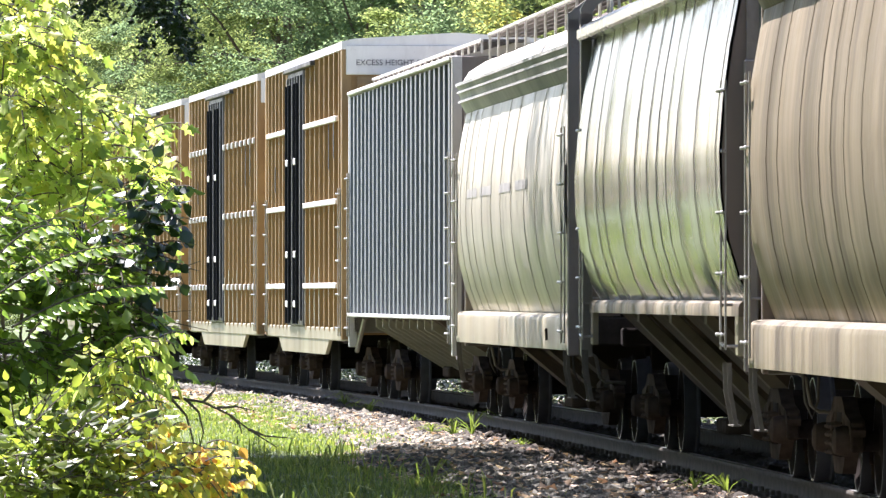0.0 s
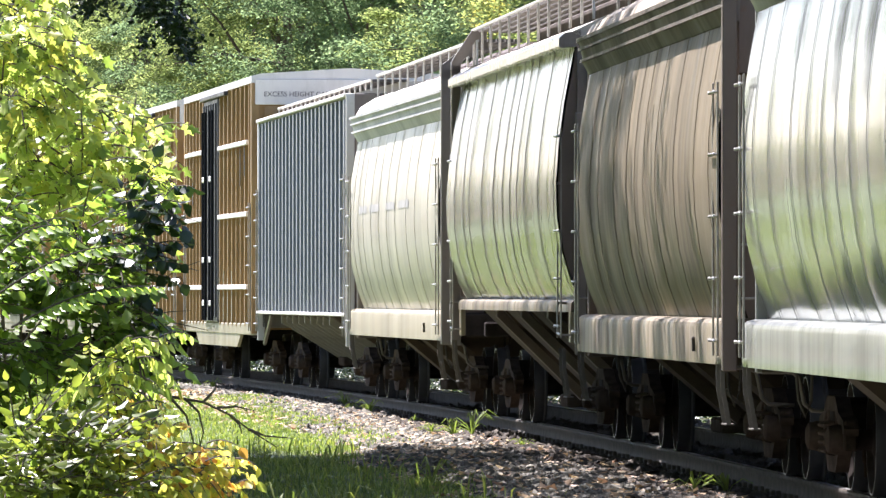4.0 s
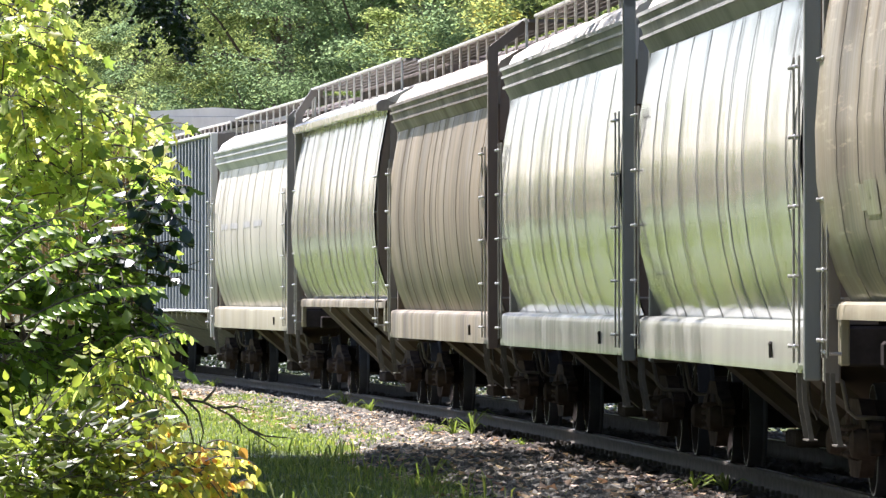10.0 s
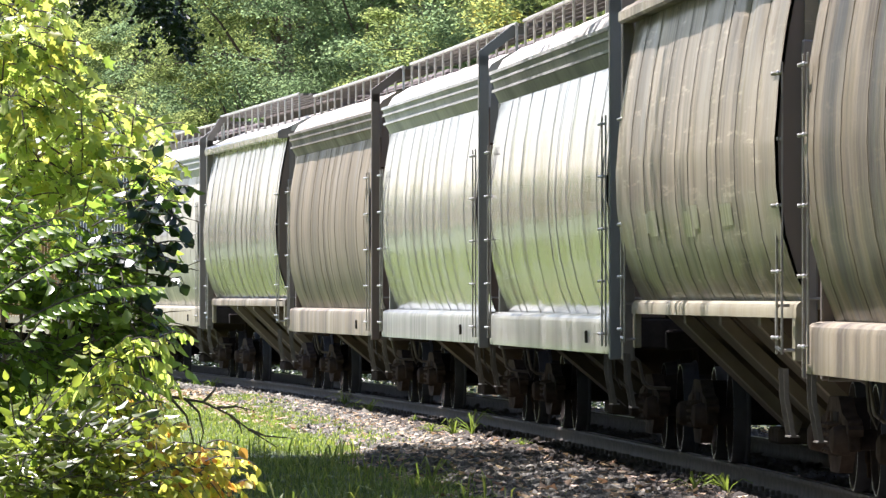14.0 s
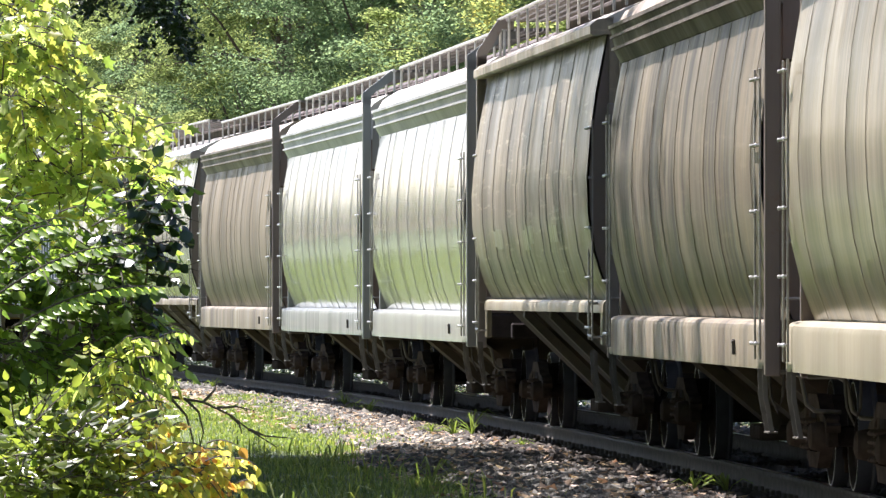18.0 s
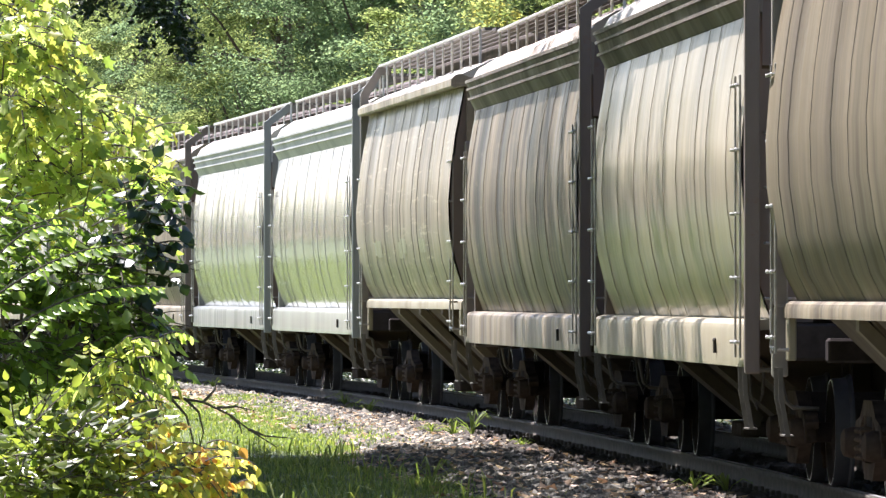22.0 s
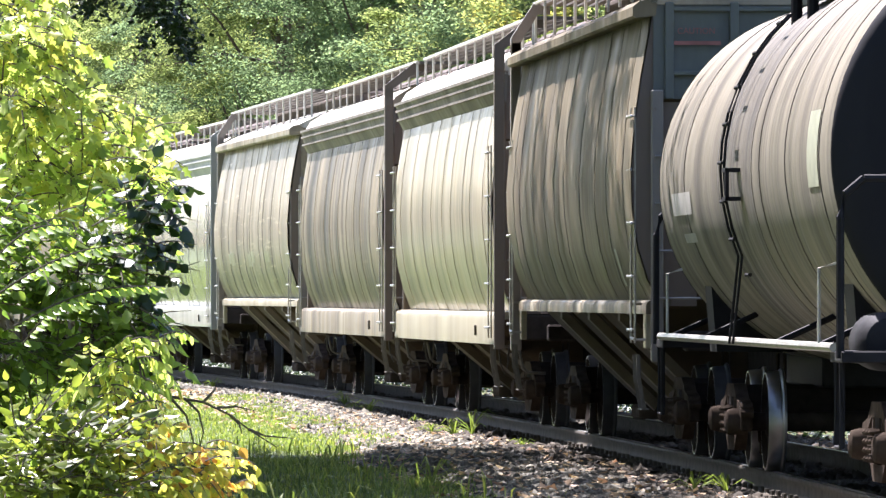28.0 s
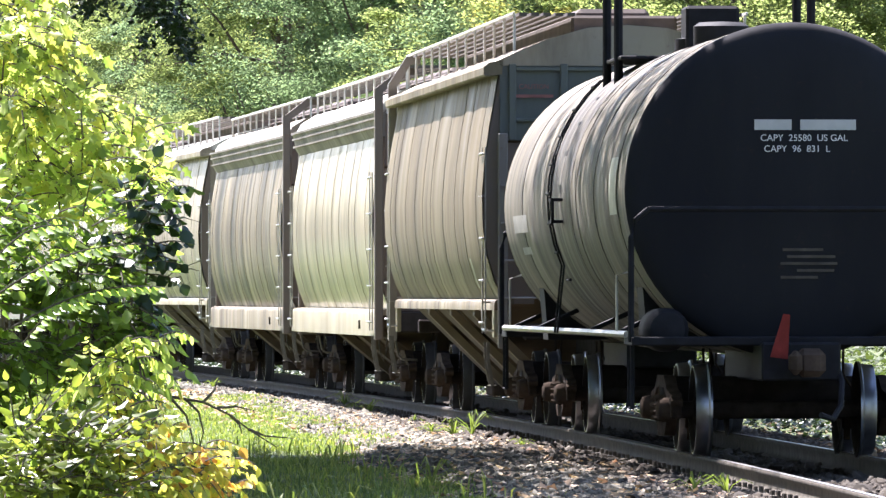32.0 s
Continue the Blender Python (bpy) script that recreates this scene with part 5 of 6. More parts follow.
def tank_car(label):
    car = thing("tank_car", label, "freight car", "train cars")
    R, ZC, HL = 1.53, 2.44, 8.0
    sh = Geo()
    sh.lathe([(-HL, R), (-HL + 0.02, R), (HL - 0.02, R), (HL, R)], 72, "y", (0, 0, ZC))
    part("shell", sh, M_TANK, car, "dusty beige tank shell", angle=30)
    part("stained_course", Geo().lathe([(-1.5, R + 0.004), (1.7, R + 0.004)], 72, "y", (0, 0, ZC)), M_TANKDIRT, car, "dark spill-stained shell course under the dome", angle=30)
    for k, y in enumerate([-HL + 0.9, -HL + 3.6, -2.2, 1.6, HL - 2.8]):
        part("shell_band", shared(CACHE, "sband", lambda: Geo().lathe([(-0.02, R - 0.01), (-0.015, R + 0.006), (0.015, R + 0.006), (0.02, R - 0.01)], 72, "y", (0, 0, ZC)), M_STEP), None, car, at=(0, y, 0))
    for way in (-1, 1):
        prof = [(way * HL, R + 0.004), (way * (HL + 0.03), R - 0.008), (way * (HL + 0.07), R - 0.05), (way * (HL + 0.11), R - 0.14), (way * (HL + 0.15), R - 0.34), (way * (HL + 0.175), R - 0.62), (way * (HL + 0.18), 0.05)]
        part("tank_head", Geo().lathe(prof, 72, "y", (0, 0, ZC)), M_TANKEND, car, "glossy black dished tank head", angle=60)
    # dome, platform and posts on top
    part("valve_housing", Geo().box(-0.27, 0.27, -0.3, 0.3, ZC + R - 0.1, ZC + R + 0.42, 0.03).lathe([(ZC + R - 0.05, 0.36), (ZC + R + 0.09, 0.36), (ZC + R + 0.10, 0.30)], 20, "z"), M_BLACK, car)
    part("manway", Geo().lathe([(ZC + R - 0.1, 0.28), (ZC + R + 0.18, 0.28), (ZC + R + 0.22, 0.22), (ZC + R + 0.23, 0.02)], 20, "z", (0, -1.2, 0)), M_BLACK, car)
    for sx in (-1, 1):
        part("top_platform", Geo().box(min(sx * 0.55, sx * 0.98), max(sx * 0.55, sx * 0.98), -0.9, 1.2, ZC + R - 0.14, ZC + R - 0.10, 0.01), M_BLACK, car)
        for y in (-0.5, 0.9):
            part("rail_post", Geo().tube([(sx * 0.97, y, ZC + R - 0.38), (sx * 0.97, y, ZC + R + 0.95)], 0.045, 8), M_BLACK, car)
        part("top_rail", Geo().tube([(sx * 0.97, -0.5, ZC + R + 0.95), (sx * 0.97, 0.9, ZC + R + 0.95)], 0.025, 8), M_BLACK, car)
        # ladder that follows the shell
        for yy in (-0.17, 0.17):
            pts = [(sx * (R + 0.10) * math.cos(a), yy, ZC + (R + 0.10) * math.sin(a)) for a in [radians(48 - 8 * k) for k in range(10)]] + [(sx * 1.56, yy, 1.1)]
            part("ladder_stile", Geo().tube(pts, 0.012, 6), M_BLACK, car)
        for k in range(8):
            a = radians(44 - 10.5 * k)
            part("ladder_rung", Geo().tube([(sx * (R + 0.11) * math.cos(a), -0.2, ZC + (R + 0.11) * math.sin(a)), (sx * (R + 0.11) * math.cos(a), 0.2, ZC + (R + 0.11) * math.sin(a))], 0.016, 6), M_BLACK, car)
        part("ladder_bracket", Geo().box(min(sx * R, sx * (R + 0.12)), max(sx * R, sx * (R + 0.12)), -0.55, -0.2, ZC - 0.02, ZC + 0.01).box(min(sx * R, sx * (R + 0.12)), max(sx * R, sx * (R + 0.12)), -0.55, -0.2, ZC - 0.24, ZC - 0.21).box(min(sx * (R + 0.09), sx * (R + 0.12)), max(sx * (R + 0.09), sx * (R + 0.12)), -0.55, -0.5, ZC - 0.24, ZC + 0.01), M_BLACK, car)
        part("side_handrail", Geo().tube([(sx * 1.52, -HL - 0.1, 1.12), (sx * 1.52, HL + 0.1, 1.12)], 0.032, 8), M_BAR, car, "pale side rail pipe")
        for y in (-6.9, -3.4, 3.4, 6.9):
            part("rail_strut", Geo().tube([(sx * 1.52, y, 1.12), (sx * 1.05, y + 0.3, 1.32)], 0.025, 6), M_BLACK, car)
        for way in (-1, 1):
            ye = way * (HL + 0.55)
            part("corner_stanchion", Geo().tube([(sx * 1.52, ye, 1.05), (sx * 1.52, ye, 2.0), (sx * 1.48, ye, 2.16), (sx * 1.36, ye, 2.26)], 0.028, 8), M_BLACK, car)
            part("sill_step", Geo().tube([(sx * 1.5, ye - way * 0.5, 1.05), (sx * 1.5, ye - way * 0.5, 0.45), (sx * 1.5, ye - way * 0.1, 0.45), (sx * 1.5, ye - way * 0.1, 1.05)], 0.022, 6), M_BLACK, car)
    for way in (-1, 1):
        ye = way * (HL + 0.55)
        part("end_handrail", Geo().tube([(-1.36, ye, 2.26), (1.36, ye, 2.26)], 0.026, 8), M_BLACK, car)
        part("end_platform", Geo().box(-1.52, 1.52, min(ye - way * 0.75, ye + way * 0.1), max(ye - way * 0.75, ye + way * 0.1), 1.02, 1.10, 0.01), M_BLACK, car)
        part("stub_sill", Geo().box(-0.36, 0.36, min(ye + way * 0.3, ye - way * 3.2), max(ye + way * 0.3, ye - way * 3.2), 0.70, 1.05, 0.02), M_BLACK, car)
        part("saddle", Geo().prism([(-1.2, 1.0), (1.2, 1.0), (1.25, 1.6), (0.8, 1.25), (0, 1.1), (-0.8, 1.25), (-1.25, 1.6)], "y", min(way * 5.9, way * 6.6), max(way * 5.9, way * 6.6)), M_BLACK, car)
        for sx in (-1, 1):
            part("side_grab_iron", Geo().tube([(sx * 1.53, way * (HL - 0.9), 1.12), (sx * 1.53, way * (HL - 0.9), 1.66), (sx * 1.40, way * (HL - 0.9), 1.70)], 0.014, 6), M_WALK, car, "pale upright grab iron")
        if way < 0:
            part("brake_reservoir", Geo().lathe([(-0.45, 0.05), (-0.42, 0.16), (-0.36, 0.20), (0.36, 0.20), (0.42, 0.16), (0.45, 0.05)], 20, "y", (-1.18, way * (HL + 0.05), 1.16)), M_BLACK, car)
        coupler(car, ye + way * 0.1, way)
        air_hose(car, ye + way * 0.2, way)
        truck_parts(car, way * 6.3, M_TRUCK)
    # lettering on the rear head; marks and numbers as plain bars
    yh = -HL - 0.185
    for x0, x1 in ((-0.36, -0.02), (0.06, 0.57)):
        part("lettering_bar", Geo().box(x0, x1, yh - 0.003, yh + 0.003, 2.985, 3.08), M_MARK, car)
    part("capacity_lettering", text_mesh("CAPY  25580  US GAL", 0.085, M_LETTER), None, car, "white capacity lettering", at=Matrix.Translation((0.095, yh, 2.885)) @ END_TURN)
    part("capacity_lettering", text_mesh("CAPY  96  831  L", 0.085, M_LETTER), None, car, "white capacity lettering", at=Matrix.Translation((0.03, yh, 2.785)) @ END_TURN)
    for k, (x0, x1) in enumerate(((-0.10, 0.27), (-0.06, 0.38), (-0.12, 0.40), (0.03, 0.37), (-0.12, 0.22))):
        part("faded_bar", Geo().box(x0, x1, yh - 0.002, yh + 0.002, 1.88 - k * 0.063, 1.905 - k * 0.063), M_STEP, car)
    for (y0, y1, a0, a1, mt) in ((-7.0, -6.2, -8, 12, M_REFLECT), (4.6, 6.6, -11, -4, M_FAINT), (4.8, 6.0, -20, -17, M_FAINT)):
        g = Geo()
        for k in range(5):
            a = radians(a0 + (a1 - a0) * k / 4)
            for y in (y0, y1):
                g.v.append((-(R + 0.006) * math.cos(a), y, ZC + (R + 0.006) * math.sin(a)))
        for k in range(4):
            g.f.append((2 * k, 2 * k + 1, 2 * k + 3, 2 * k + 2))
        part("shell_marking", g, mt, car)
    part("marker_flag", Geo().prism([(-0.30, 0.92), (-0.14, 0.90), (-0.12, 1.30), (-0.18, 1.31)], "y", -HL - 1.02, -HL - 1.0), M_FLAG, car, "faded red marker flag")
    return car


TRAIN = [
    (hopper("pale cream-grey covered hopper with curved sides on the track", PAINTS["cream"], 1, True), 52.0),
    (hopper("streaked silver-grey covered hopper with a shallow sill", PAINTS["silver"], 2, False, None, M_SILLSTR), 33.86),
    (hopper("brownish grey dusty covered hopper with curved sides", PAINTS["brown"], 3, True, M_ROOFTAN, M_SILLSTR, M_ENDRUST), 15.72),
    (hopper("pale green-grey covered hopper with glossy curved sides", PAINTS["green"], 4, True, None, M_SILLGREEN, M_ENDPALE), -2.47),
    (hopper("light grey covered hopper with glossy curved sides", PAINTS["pale"], 5, True, None, M_SILLPALE, M_ENDPALE), -20.47),
    (hopper("beige covered hopper with a shallow sill, dented side and painted-in leaf dapples", PAINTS["beige"], 6, False), -38.5),
    (hopper("grimy brown-grey covered hopper with dark streaks", PAINTS["grime"], 7, True, M_ROOFTAN, M_SILLSTR, M_ENDRUST), -56.55),
    (hopper("dusty tan-grey covered hopper with curved sides", PAINTS["tan"], 8, True, None, None, M_ENDRUST), -74.70),
    (hopper("stone-grey covered hopper with a shallow sill, next to the tank car", PAINTS["stone"], 9, False, M_ROOFTAN, M_SILLSTR), -93.65),
    (tank_car("beige and black tank car at the end of the train"), -111.7),
    (ribbed_hopper("slate-grey hopper car with upright side ribs"), 70.3),
    (boxcar("ochre high boxcar with black doors and white roof", 1), 87.7),
    (boxcar("ochre high boxcar with black doors, second from the hopper", 2), 105.2),
    (boxcar("weathered ochre high boxcar with white roof", 3), 122.8),
    (boxcar("weathered ochre boxcar further up the train", 4), 140.4),
]


def car_pose(s):
    x, y, _ = on_track(s)
    return pose(x, y, 0, 0, 0, -math.degrees(psi_at(s)))


# ---- the tree whose crown hangs over the verge ----
shade_tree = tree("shade_tree", "broadleaf tree leaning over the verge, crown in deep green", 51, 13.5, 4.3, 5.2, 0.15, M_SHADELEAF, 62, 170, 0.62, lean=7.2)
shade_tree.matrix_basis = pose(-10.9, 90.1, -0.35, 0, 0, 0)
shade_tree2 = tree("shade_tree", "tall unseen broadleaf tree at the edge of the verge", 52, 13.0, 4.2, 5.4, 0.15, M_SHADELEAF, 150, 220, 0.7, lean=2.5)
shade_tree2.matrix_basis = pose(-9.1, 98.1, -0.35, 0, 0, 0)

# more unseen copies that cast shade on the ballast and cars
shade_tree7 = copy_thing(shade_tree2, pose(-8.3, 95.1, -0.35, 0, 0, 0))
shade_tree4 = copy_thing(shade_tree2, pose(-8.4, 91.1, -0.35, 0, 0, 0))
shade_tree5 = copy_thing(shade_tree2, pose(-8.5, 83.1, -0.35, 0, 0, 0))
shade_tree3 = copy_thing(shade_tree, pose(-9.5, 82.6, -0.35, 0, 0, 0))
shade_tree6 = copy_thing(shade_tree, pose(-10.6, 75.1, -0.35, 0, 0, 0))
# three unseen trees added to block sky and darken the near car sides
for _x, _y in ((-10.5, 62), (-11, 71), (-10.5, 53)):
    copy_thing(shade_tree2, pose(_x, _y, -0.35, 0, 0, 0))


# ---- shrubs beside the camera's line of sight ----
BY = 40.0                                   # how far off the shrubs stand
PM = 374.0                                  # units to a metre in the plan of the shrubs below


def sp(u, w, dy=0.0):
    """A place in the upright plane of the shrubs: u to the right, w down, dy deeper."""
    k = (BY + dy) / BY
    return Vector(((u - 784) / PM * k, BY + dy, EYE[2] + (524.6 - w) / PM * k))


def sprays(rng, blobs, n, length, per, droop, out=(1.0, 0.0), deep=0.0, thick=0.2):
    """Twigs grown from soft blobs (u, w, ru, rw); returns twig lines and leaf seats (place, along, side)."""
    area = np.array([b[2] * b[3] for b in blobs], float)
    pick = rng.choice(len(blobs), n, p=area / area.sum())
    lines, seats = [], []
    for k in pick:
        u, w, ru, rw = blobs[k]
        a, r = rng.uniform(0, 2 * np.pi), math.sqrt(rng.uniform(0, 1))
        ww = w + rw * r * math.sin(a)
        p = sp(u + ru * r * math.cos(a), ww, deep + 0.75 * (ww - 200) / PM + rng.normal(0, thick)) if deep >= 0 else sp(u + ru * r * math.cos(a), ww, deep + rng.normal(0, thick))
        d = Vector((out[0] * 0.7 + math.cos(a) * 0.6 + rng.normal(0, 0.4), rng.normal(0, 0.6), out[1] - math.sin(a) * 0.35 + rng.normal(0.1, 0.35))).normalized()
        ln = length * rng.uniform(0.6, 1.3)
        pts, q, dd = [p.copy()], p.copy(), d.copy()
        for j in range(5):
            dd = (dd + Vector((0, 0, -droop * 0.2))).normalized()
            q = q + dd * ln / 5
            pts.append(q.copy())
        lines.append(pts)
        for j in range(per):
            t = (j + 0.8) / per * 4.99
            i = int(t)
            at = pts[i].lerp(pts[i + 1], t - i)
            along = (pts[i + 1] - pts[i]).normalized()
            sidev = along.cross(Vector((0, 0, 1)))
            sidev = sidev.normalized() if sidev.length > 0.05 else Vector((1, 0, 0))
            s = 1 if j % 2 else -1
            last = j == per - 1
            seats.append((at, along, sidev * s, last))
    return lines, seats


def seat_leaves(rng, seats, size, droop):
    """Places, axes and sizes of the leaves on their seats."""
    n = len(seats)
    c = np.array([tuple(s[0]) for s in seats])
    al = np.array([tuple(s[1]) for s in seats])
    sd = np.array([tuple(s[2]) for s in seats])
    last = np.array([s[3] for s in seats])[:, None]
    ln = np.where(last, al, al * 0.45 + sd * 0.85) + rng.normal(0, 0.28, (n, 3))
    ln[:, 2] -= droop * rng.uniform(0.4, 1.5, n)
    ln /= np.linalg.norm(ln, axis=1, keepdims=True)
    ref = np.stack([rng.normal(0, 0.75, n), rng.normal(-0.25, 0.75, n), np.ones(n)], 1)
    s2 = np.cross(ln, ref)
    s2 /= np.linalg.norm(s2, axis=1, keepdims=True)
    return c, np.stack([ln, s2], 1), rng.uniform(size * 0.65, size * 1.3, n)


def shrub(name, label, seed, blobs, n, length, per, size, mat, droop=0.5, wide=0.34, root_at=(120, 980), stems=5, out=(1.0, 0.0), singles=0, bend=0.06, deep=0.0, thick=0.2, lobed=False):
    rng = np.random.default_rng(seed)
    root = thing(name, label, "shrub")
    base = sp(*root_at, deep)
    base.z = -0.36
    root.matrix_basis = Matrix.Translation(base)
    inv = Matrix.Translation(-base)
    lines, seats = sprays(rng, blobs, n, length, per, droop, out, deep, thick)
    for k in range(stems):
        u, w, ru, rw = blobs[k % len(blobs)]
        b = sp(u + rng.uniform(-0.5, 0.5) * ru, w + rng.uniform(-0.5, 0.5) * rw, deep + 0.75 * (w - 200) / PM + rng.uniform(-0.2, 0.2))
        m1 = base.lerp(b, 0.4) + Vector((rng.uniform(-0.15, 0.15), 0, 0.1))
        m2 = base.lerp(b, 0.75) + Vector((rng.uniform(-0.1, 0.1), rng.uniform(-0.1, 0.1), 0.1))
        part("stem", Geo().tube([inv @ base, inv @ m1, inv @ m2, inv @ b], [0.014, 0.010, 0.007, 0.003], 7), M_BARK, root)
    g = Geo()
    for pts in lines:
        g.tube([inv @ p for p in pts], [0.0045, 0.004, 0.0035, 0.003, 0.0025, 0.0015], 4, False)
    part("twig_mass", g, M_TWIG, root)["kind"] = "stuff"
    c, axes, sizes = seat_leaves(rng, seats, size, droop)
    c = c - np.array(tuple(base))
    # the leaves nearest to the eye, one by one; the rest as one mass
    order = np.argsort(c[:, 1])
    tpl, fc = leaf_cloud([(0, 0, 0)], np.array([[(0, 1, 0), (1, 0, 0)]], float), [1.0], wide, 0.10, bend, True, lobed)
    me = cloud_mesh("leaf", tpl, fc, leaf_single(mat))
    for i in order[:singles]:
        ln, sd = Vector(axes[i, 0]), Vector(axes[i, 1])
        m = Matrix((sd, ln, sd.cross(ln))).transposed().to_4x4()
        part("leaf", me, None, root, at=Matrix.Translation(Vector(c[i])) @ m @ Matrix.Diagonal((sizes[i], sizes[i], sizes[i], 1)))
    rest = order[singles:]
    v, f = leaf_cloud(c[rest], axes[rest], sizes[rest], wide, 0.10, bend, True, lobed)
    part("foliage", cloud_mesh("foliage", v, f, mat), None, root)["kind"] = "stuff"
    return root


_SINGLE = {}


def leaf_single(mat):
    """The same leaf material, its colour drawn leaf object by leaf object."""
    if mat.name not in _SINGLE:
        m = mat.copy()
        m.name = mat.name + " single"
        nt = m.node_tree
        info = nt.nodes.new("ShaderNodeObjectInfo")
        for nd in nt.nodes:
            if nd.bl_idname == "ShaderNodeNewGeometry":
                for lk in list(nd.outputs["Random Per Island"].links):
                    nt.links.new(info.outputs["Random"], lk.to_socket)
        _SINGLE[mat.name] = m
    return _SINGLE[mat.name]


shrub("box_elder_bush", "tall bush of sunlit yellow-green pointed leaves", 61,
      [(15, 30, 60, 60), (65, 45, 45, 50), (105, 95, 30, 28), (40, 130, 70, 60), (70, 200, 60, 50), (175, 180, 30, 20), (205, 215, 38, 34), (245, 245, 42, 18), (290, 246, 22, 9), (140, 265, 60, 45), (55, 265, 85, 60),
       (195, 285, 55, 34), (105, 325, 90, 45), (215, 335, 40, 24), (15, 340, 60, 55), (-30, 170, 40, 200), (265, 310, 16, 16)],
      360, 0.22, 8, 0.084, M_LEAFYEL, 0.85, 0.36, (60, 1000), 1, (0.6, -0.1), 300, 0.14, 0.5, 0.42, True)
shrub("green_bush", "dense mid-green bush with glossy shaded leaves", 62,
      [(60, 440, 120, 80), (170, 430, 90, 70), (60, 560, 130, 90), (190, 520, 70, 60), (60, 680, 120, 80), (200, 590, 50, 50), (-60, 560, 70, 250)],
      320, 0.26, 9, 0.072, M_LEAFGRN, 0.55, 0.30, (40, 1000), 4, (0.6, 0.0), 160, 0.06, -0.9, 0.15)
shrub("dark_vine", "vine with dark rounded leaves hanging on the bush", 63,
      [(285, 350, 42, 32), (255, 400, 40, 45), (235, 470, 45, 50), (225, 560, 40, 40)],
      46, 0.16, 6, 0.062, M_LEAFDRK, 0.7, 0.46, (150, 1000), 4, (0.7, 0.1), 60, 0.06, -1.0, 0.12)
shrub("sapling", "young sapling with small bright green leaves", 64,
      [(235, 640, 60, 40), (190, 680, 60, 50), (250, 610, 40, 22), (170, 740, 70, 40)],
      78, 0.15, 9, 0.062, M_LEAFYEL, 1.1, 0.25, (200, 1000), 4, (0.5, -0.1), 80, 0.06, -1.9)
shrub("autumn_shrub", "low shrub with yellow and orange autumn leaves", 65,
      [(250, 790, 70, 50), (330, 810, 80, 45), (280, 850, 110, 40), (395, 850, 34, 24), (215, 740, 50, 30)],
      120, 0.15, 8, 0.054, M_LEAFORG, 1.0, 0.34, (300, 1050), 5, (0.4, 0.2), 120, 0.06, -2.2)
shrub("broadleaf_weed", "clump of broad glossy green leaves in shade", 66,
      [(60, 800, 110, 60), (120, 860, 110, 50), (10, 850, 60, 50), (180, 780, 50, 40), (210, 870, 60, 30)],
      240, 0.18, 7, 0.070, M_LEAFBROAD, 0.35, 0.27, (80, 1080), 3, (0.4, 0.2), 60, 0.06, -2.5)


def pinnate(name, label, lines, mat, size):
    """Fern-like sprays: a midrib with two neat rows of leaflets."""
    root = thing(name, label, "branch")
    base = sp(40, 980)
    base.z = -0.36
    root.matrix_basis = Matrix.Translation(base)
    part("stem", Geo().tube([(0, 0, 0), (0.1, 0.05, 0.7), (0.05, 0.1, 1.55)], [0.016, 0.012, 0.008], 6), M_BARK, root)
    rng = np.random.default_rng(71)
    inv = Matrix.Translation(-base)
    tpl, fc = leaf_cloud([(0, 0, 0)], np.array([[(0, 1, 0), (1, 0, 0)]], float), [1.0], 0.27, 0.10, 0.08, True)
    me = cloud_mesh("leaflet", tpl, fc, leaf_single(mat))
    for (u0, w0, u1, w1, n, dy) in lines:
        pts = []
        for k in range(9):
            t = k / 8
            p = sp(u0 + (u1 - u0) * t, w0 + (w1 - w0) * t - 26 * math.sin(math.pi * t), dy)
            pts.append(inv @ p)
        rib = part("midrib", Geo().tube(pts, [0.006 - 0.0005 * k for k in range(9)], 5), M_TWIG, root)
        for j in range(n):
            t = (j + 0.5) / n * 7.99
            i = int(t)
            at = pts[i].lerp(pts[i + 1], t - i)
            al = (pts[i + 1] - pts[i]).normalized()
            for s in (-1, 1):
                d = (al * 0.45 + Vector((0, s * 0.55, -0.75 if s < 0 else -0.35)) + Vector((rng.normal(0, 0.10), rng.normal(0, 0.10), rng.normal(0, 0.10)))).normalized()
                sd = d.cross(Vector((0.3, s * 0.6, 0.8))).normalized()
                up = sd.cross(d)
                z = size * (0.75 + 0.5 * math.sin(math.pi * (j + 0.5) / n)) * rng.uniform(0.85, 1.15)
                part("leaflet", me, None, rib, at=Matrix.Translation(at) @ Matrix((sd, d, up)).transposed().to_4x4() @ Matrix.Diagonal((z, z, z, 1)))
    return root


pinnate("feathered_branch", "arching branches with paired green leaflets", [(20, 580, 292, 508, 19, -1.9), (-10, 525, 246, 432, 18, -1.85), (40, 610, 155, 535, 11, -1.8), (-20, 470, 120, 400, 10, -1.7)], M_LEAFPIN, 0.066)


def bare_branch(label, lines, r):
    root = thing("bare_branch", label, "branch")
    base = sp(*lines[0][0])
    root.matrix_basis = Matrix.Translation(base)
    for k, ln in enumerate(lines):
        pts = [sp(u, w, 0.05 * k) - base for u, w in ln]
        part("twig", Geo().tube(pts, [r * (0.9 if k else 1.2) * (1 - 0.75 * i / max(1, len(pts) - 1)) for i in range(len(pts))], 6), M_TWIG, root)
    return root


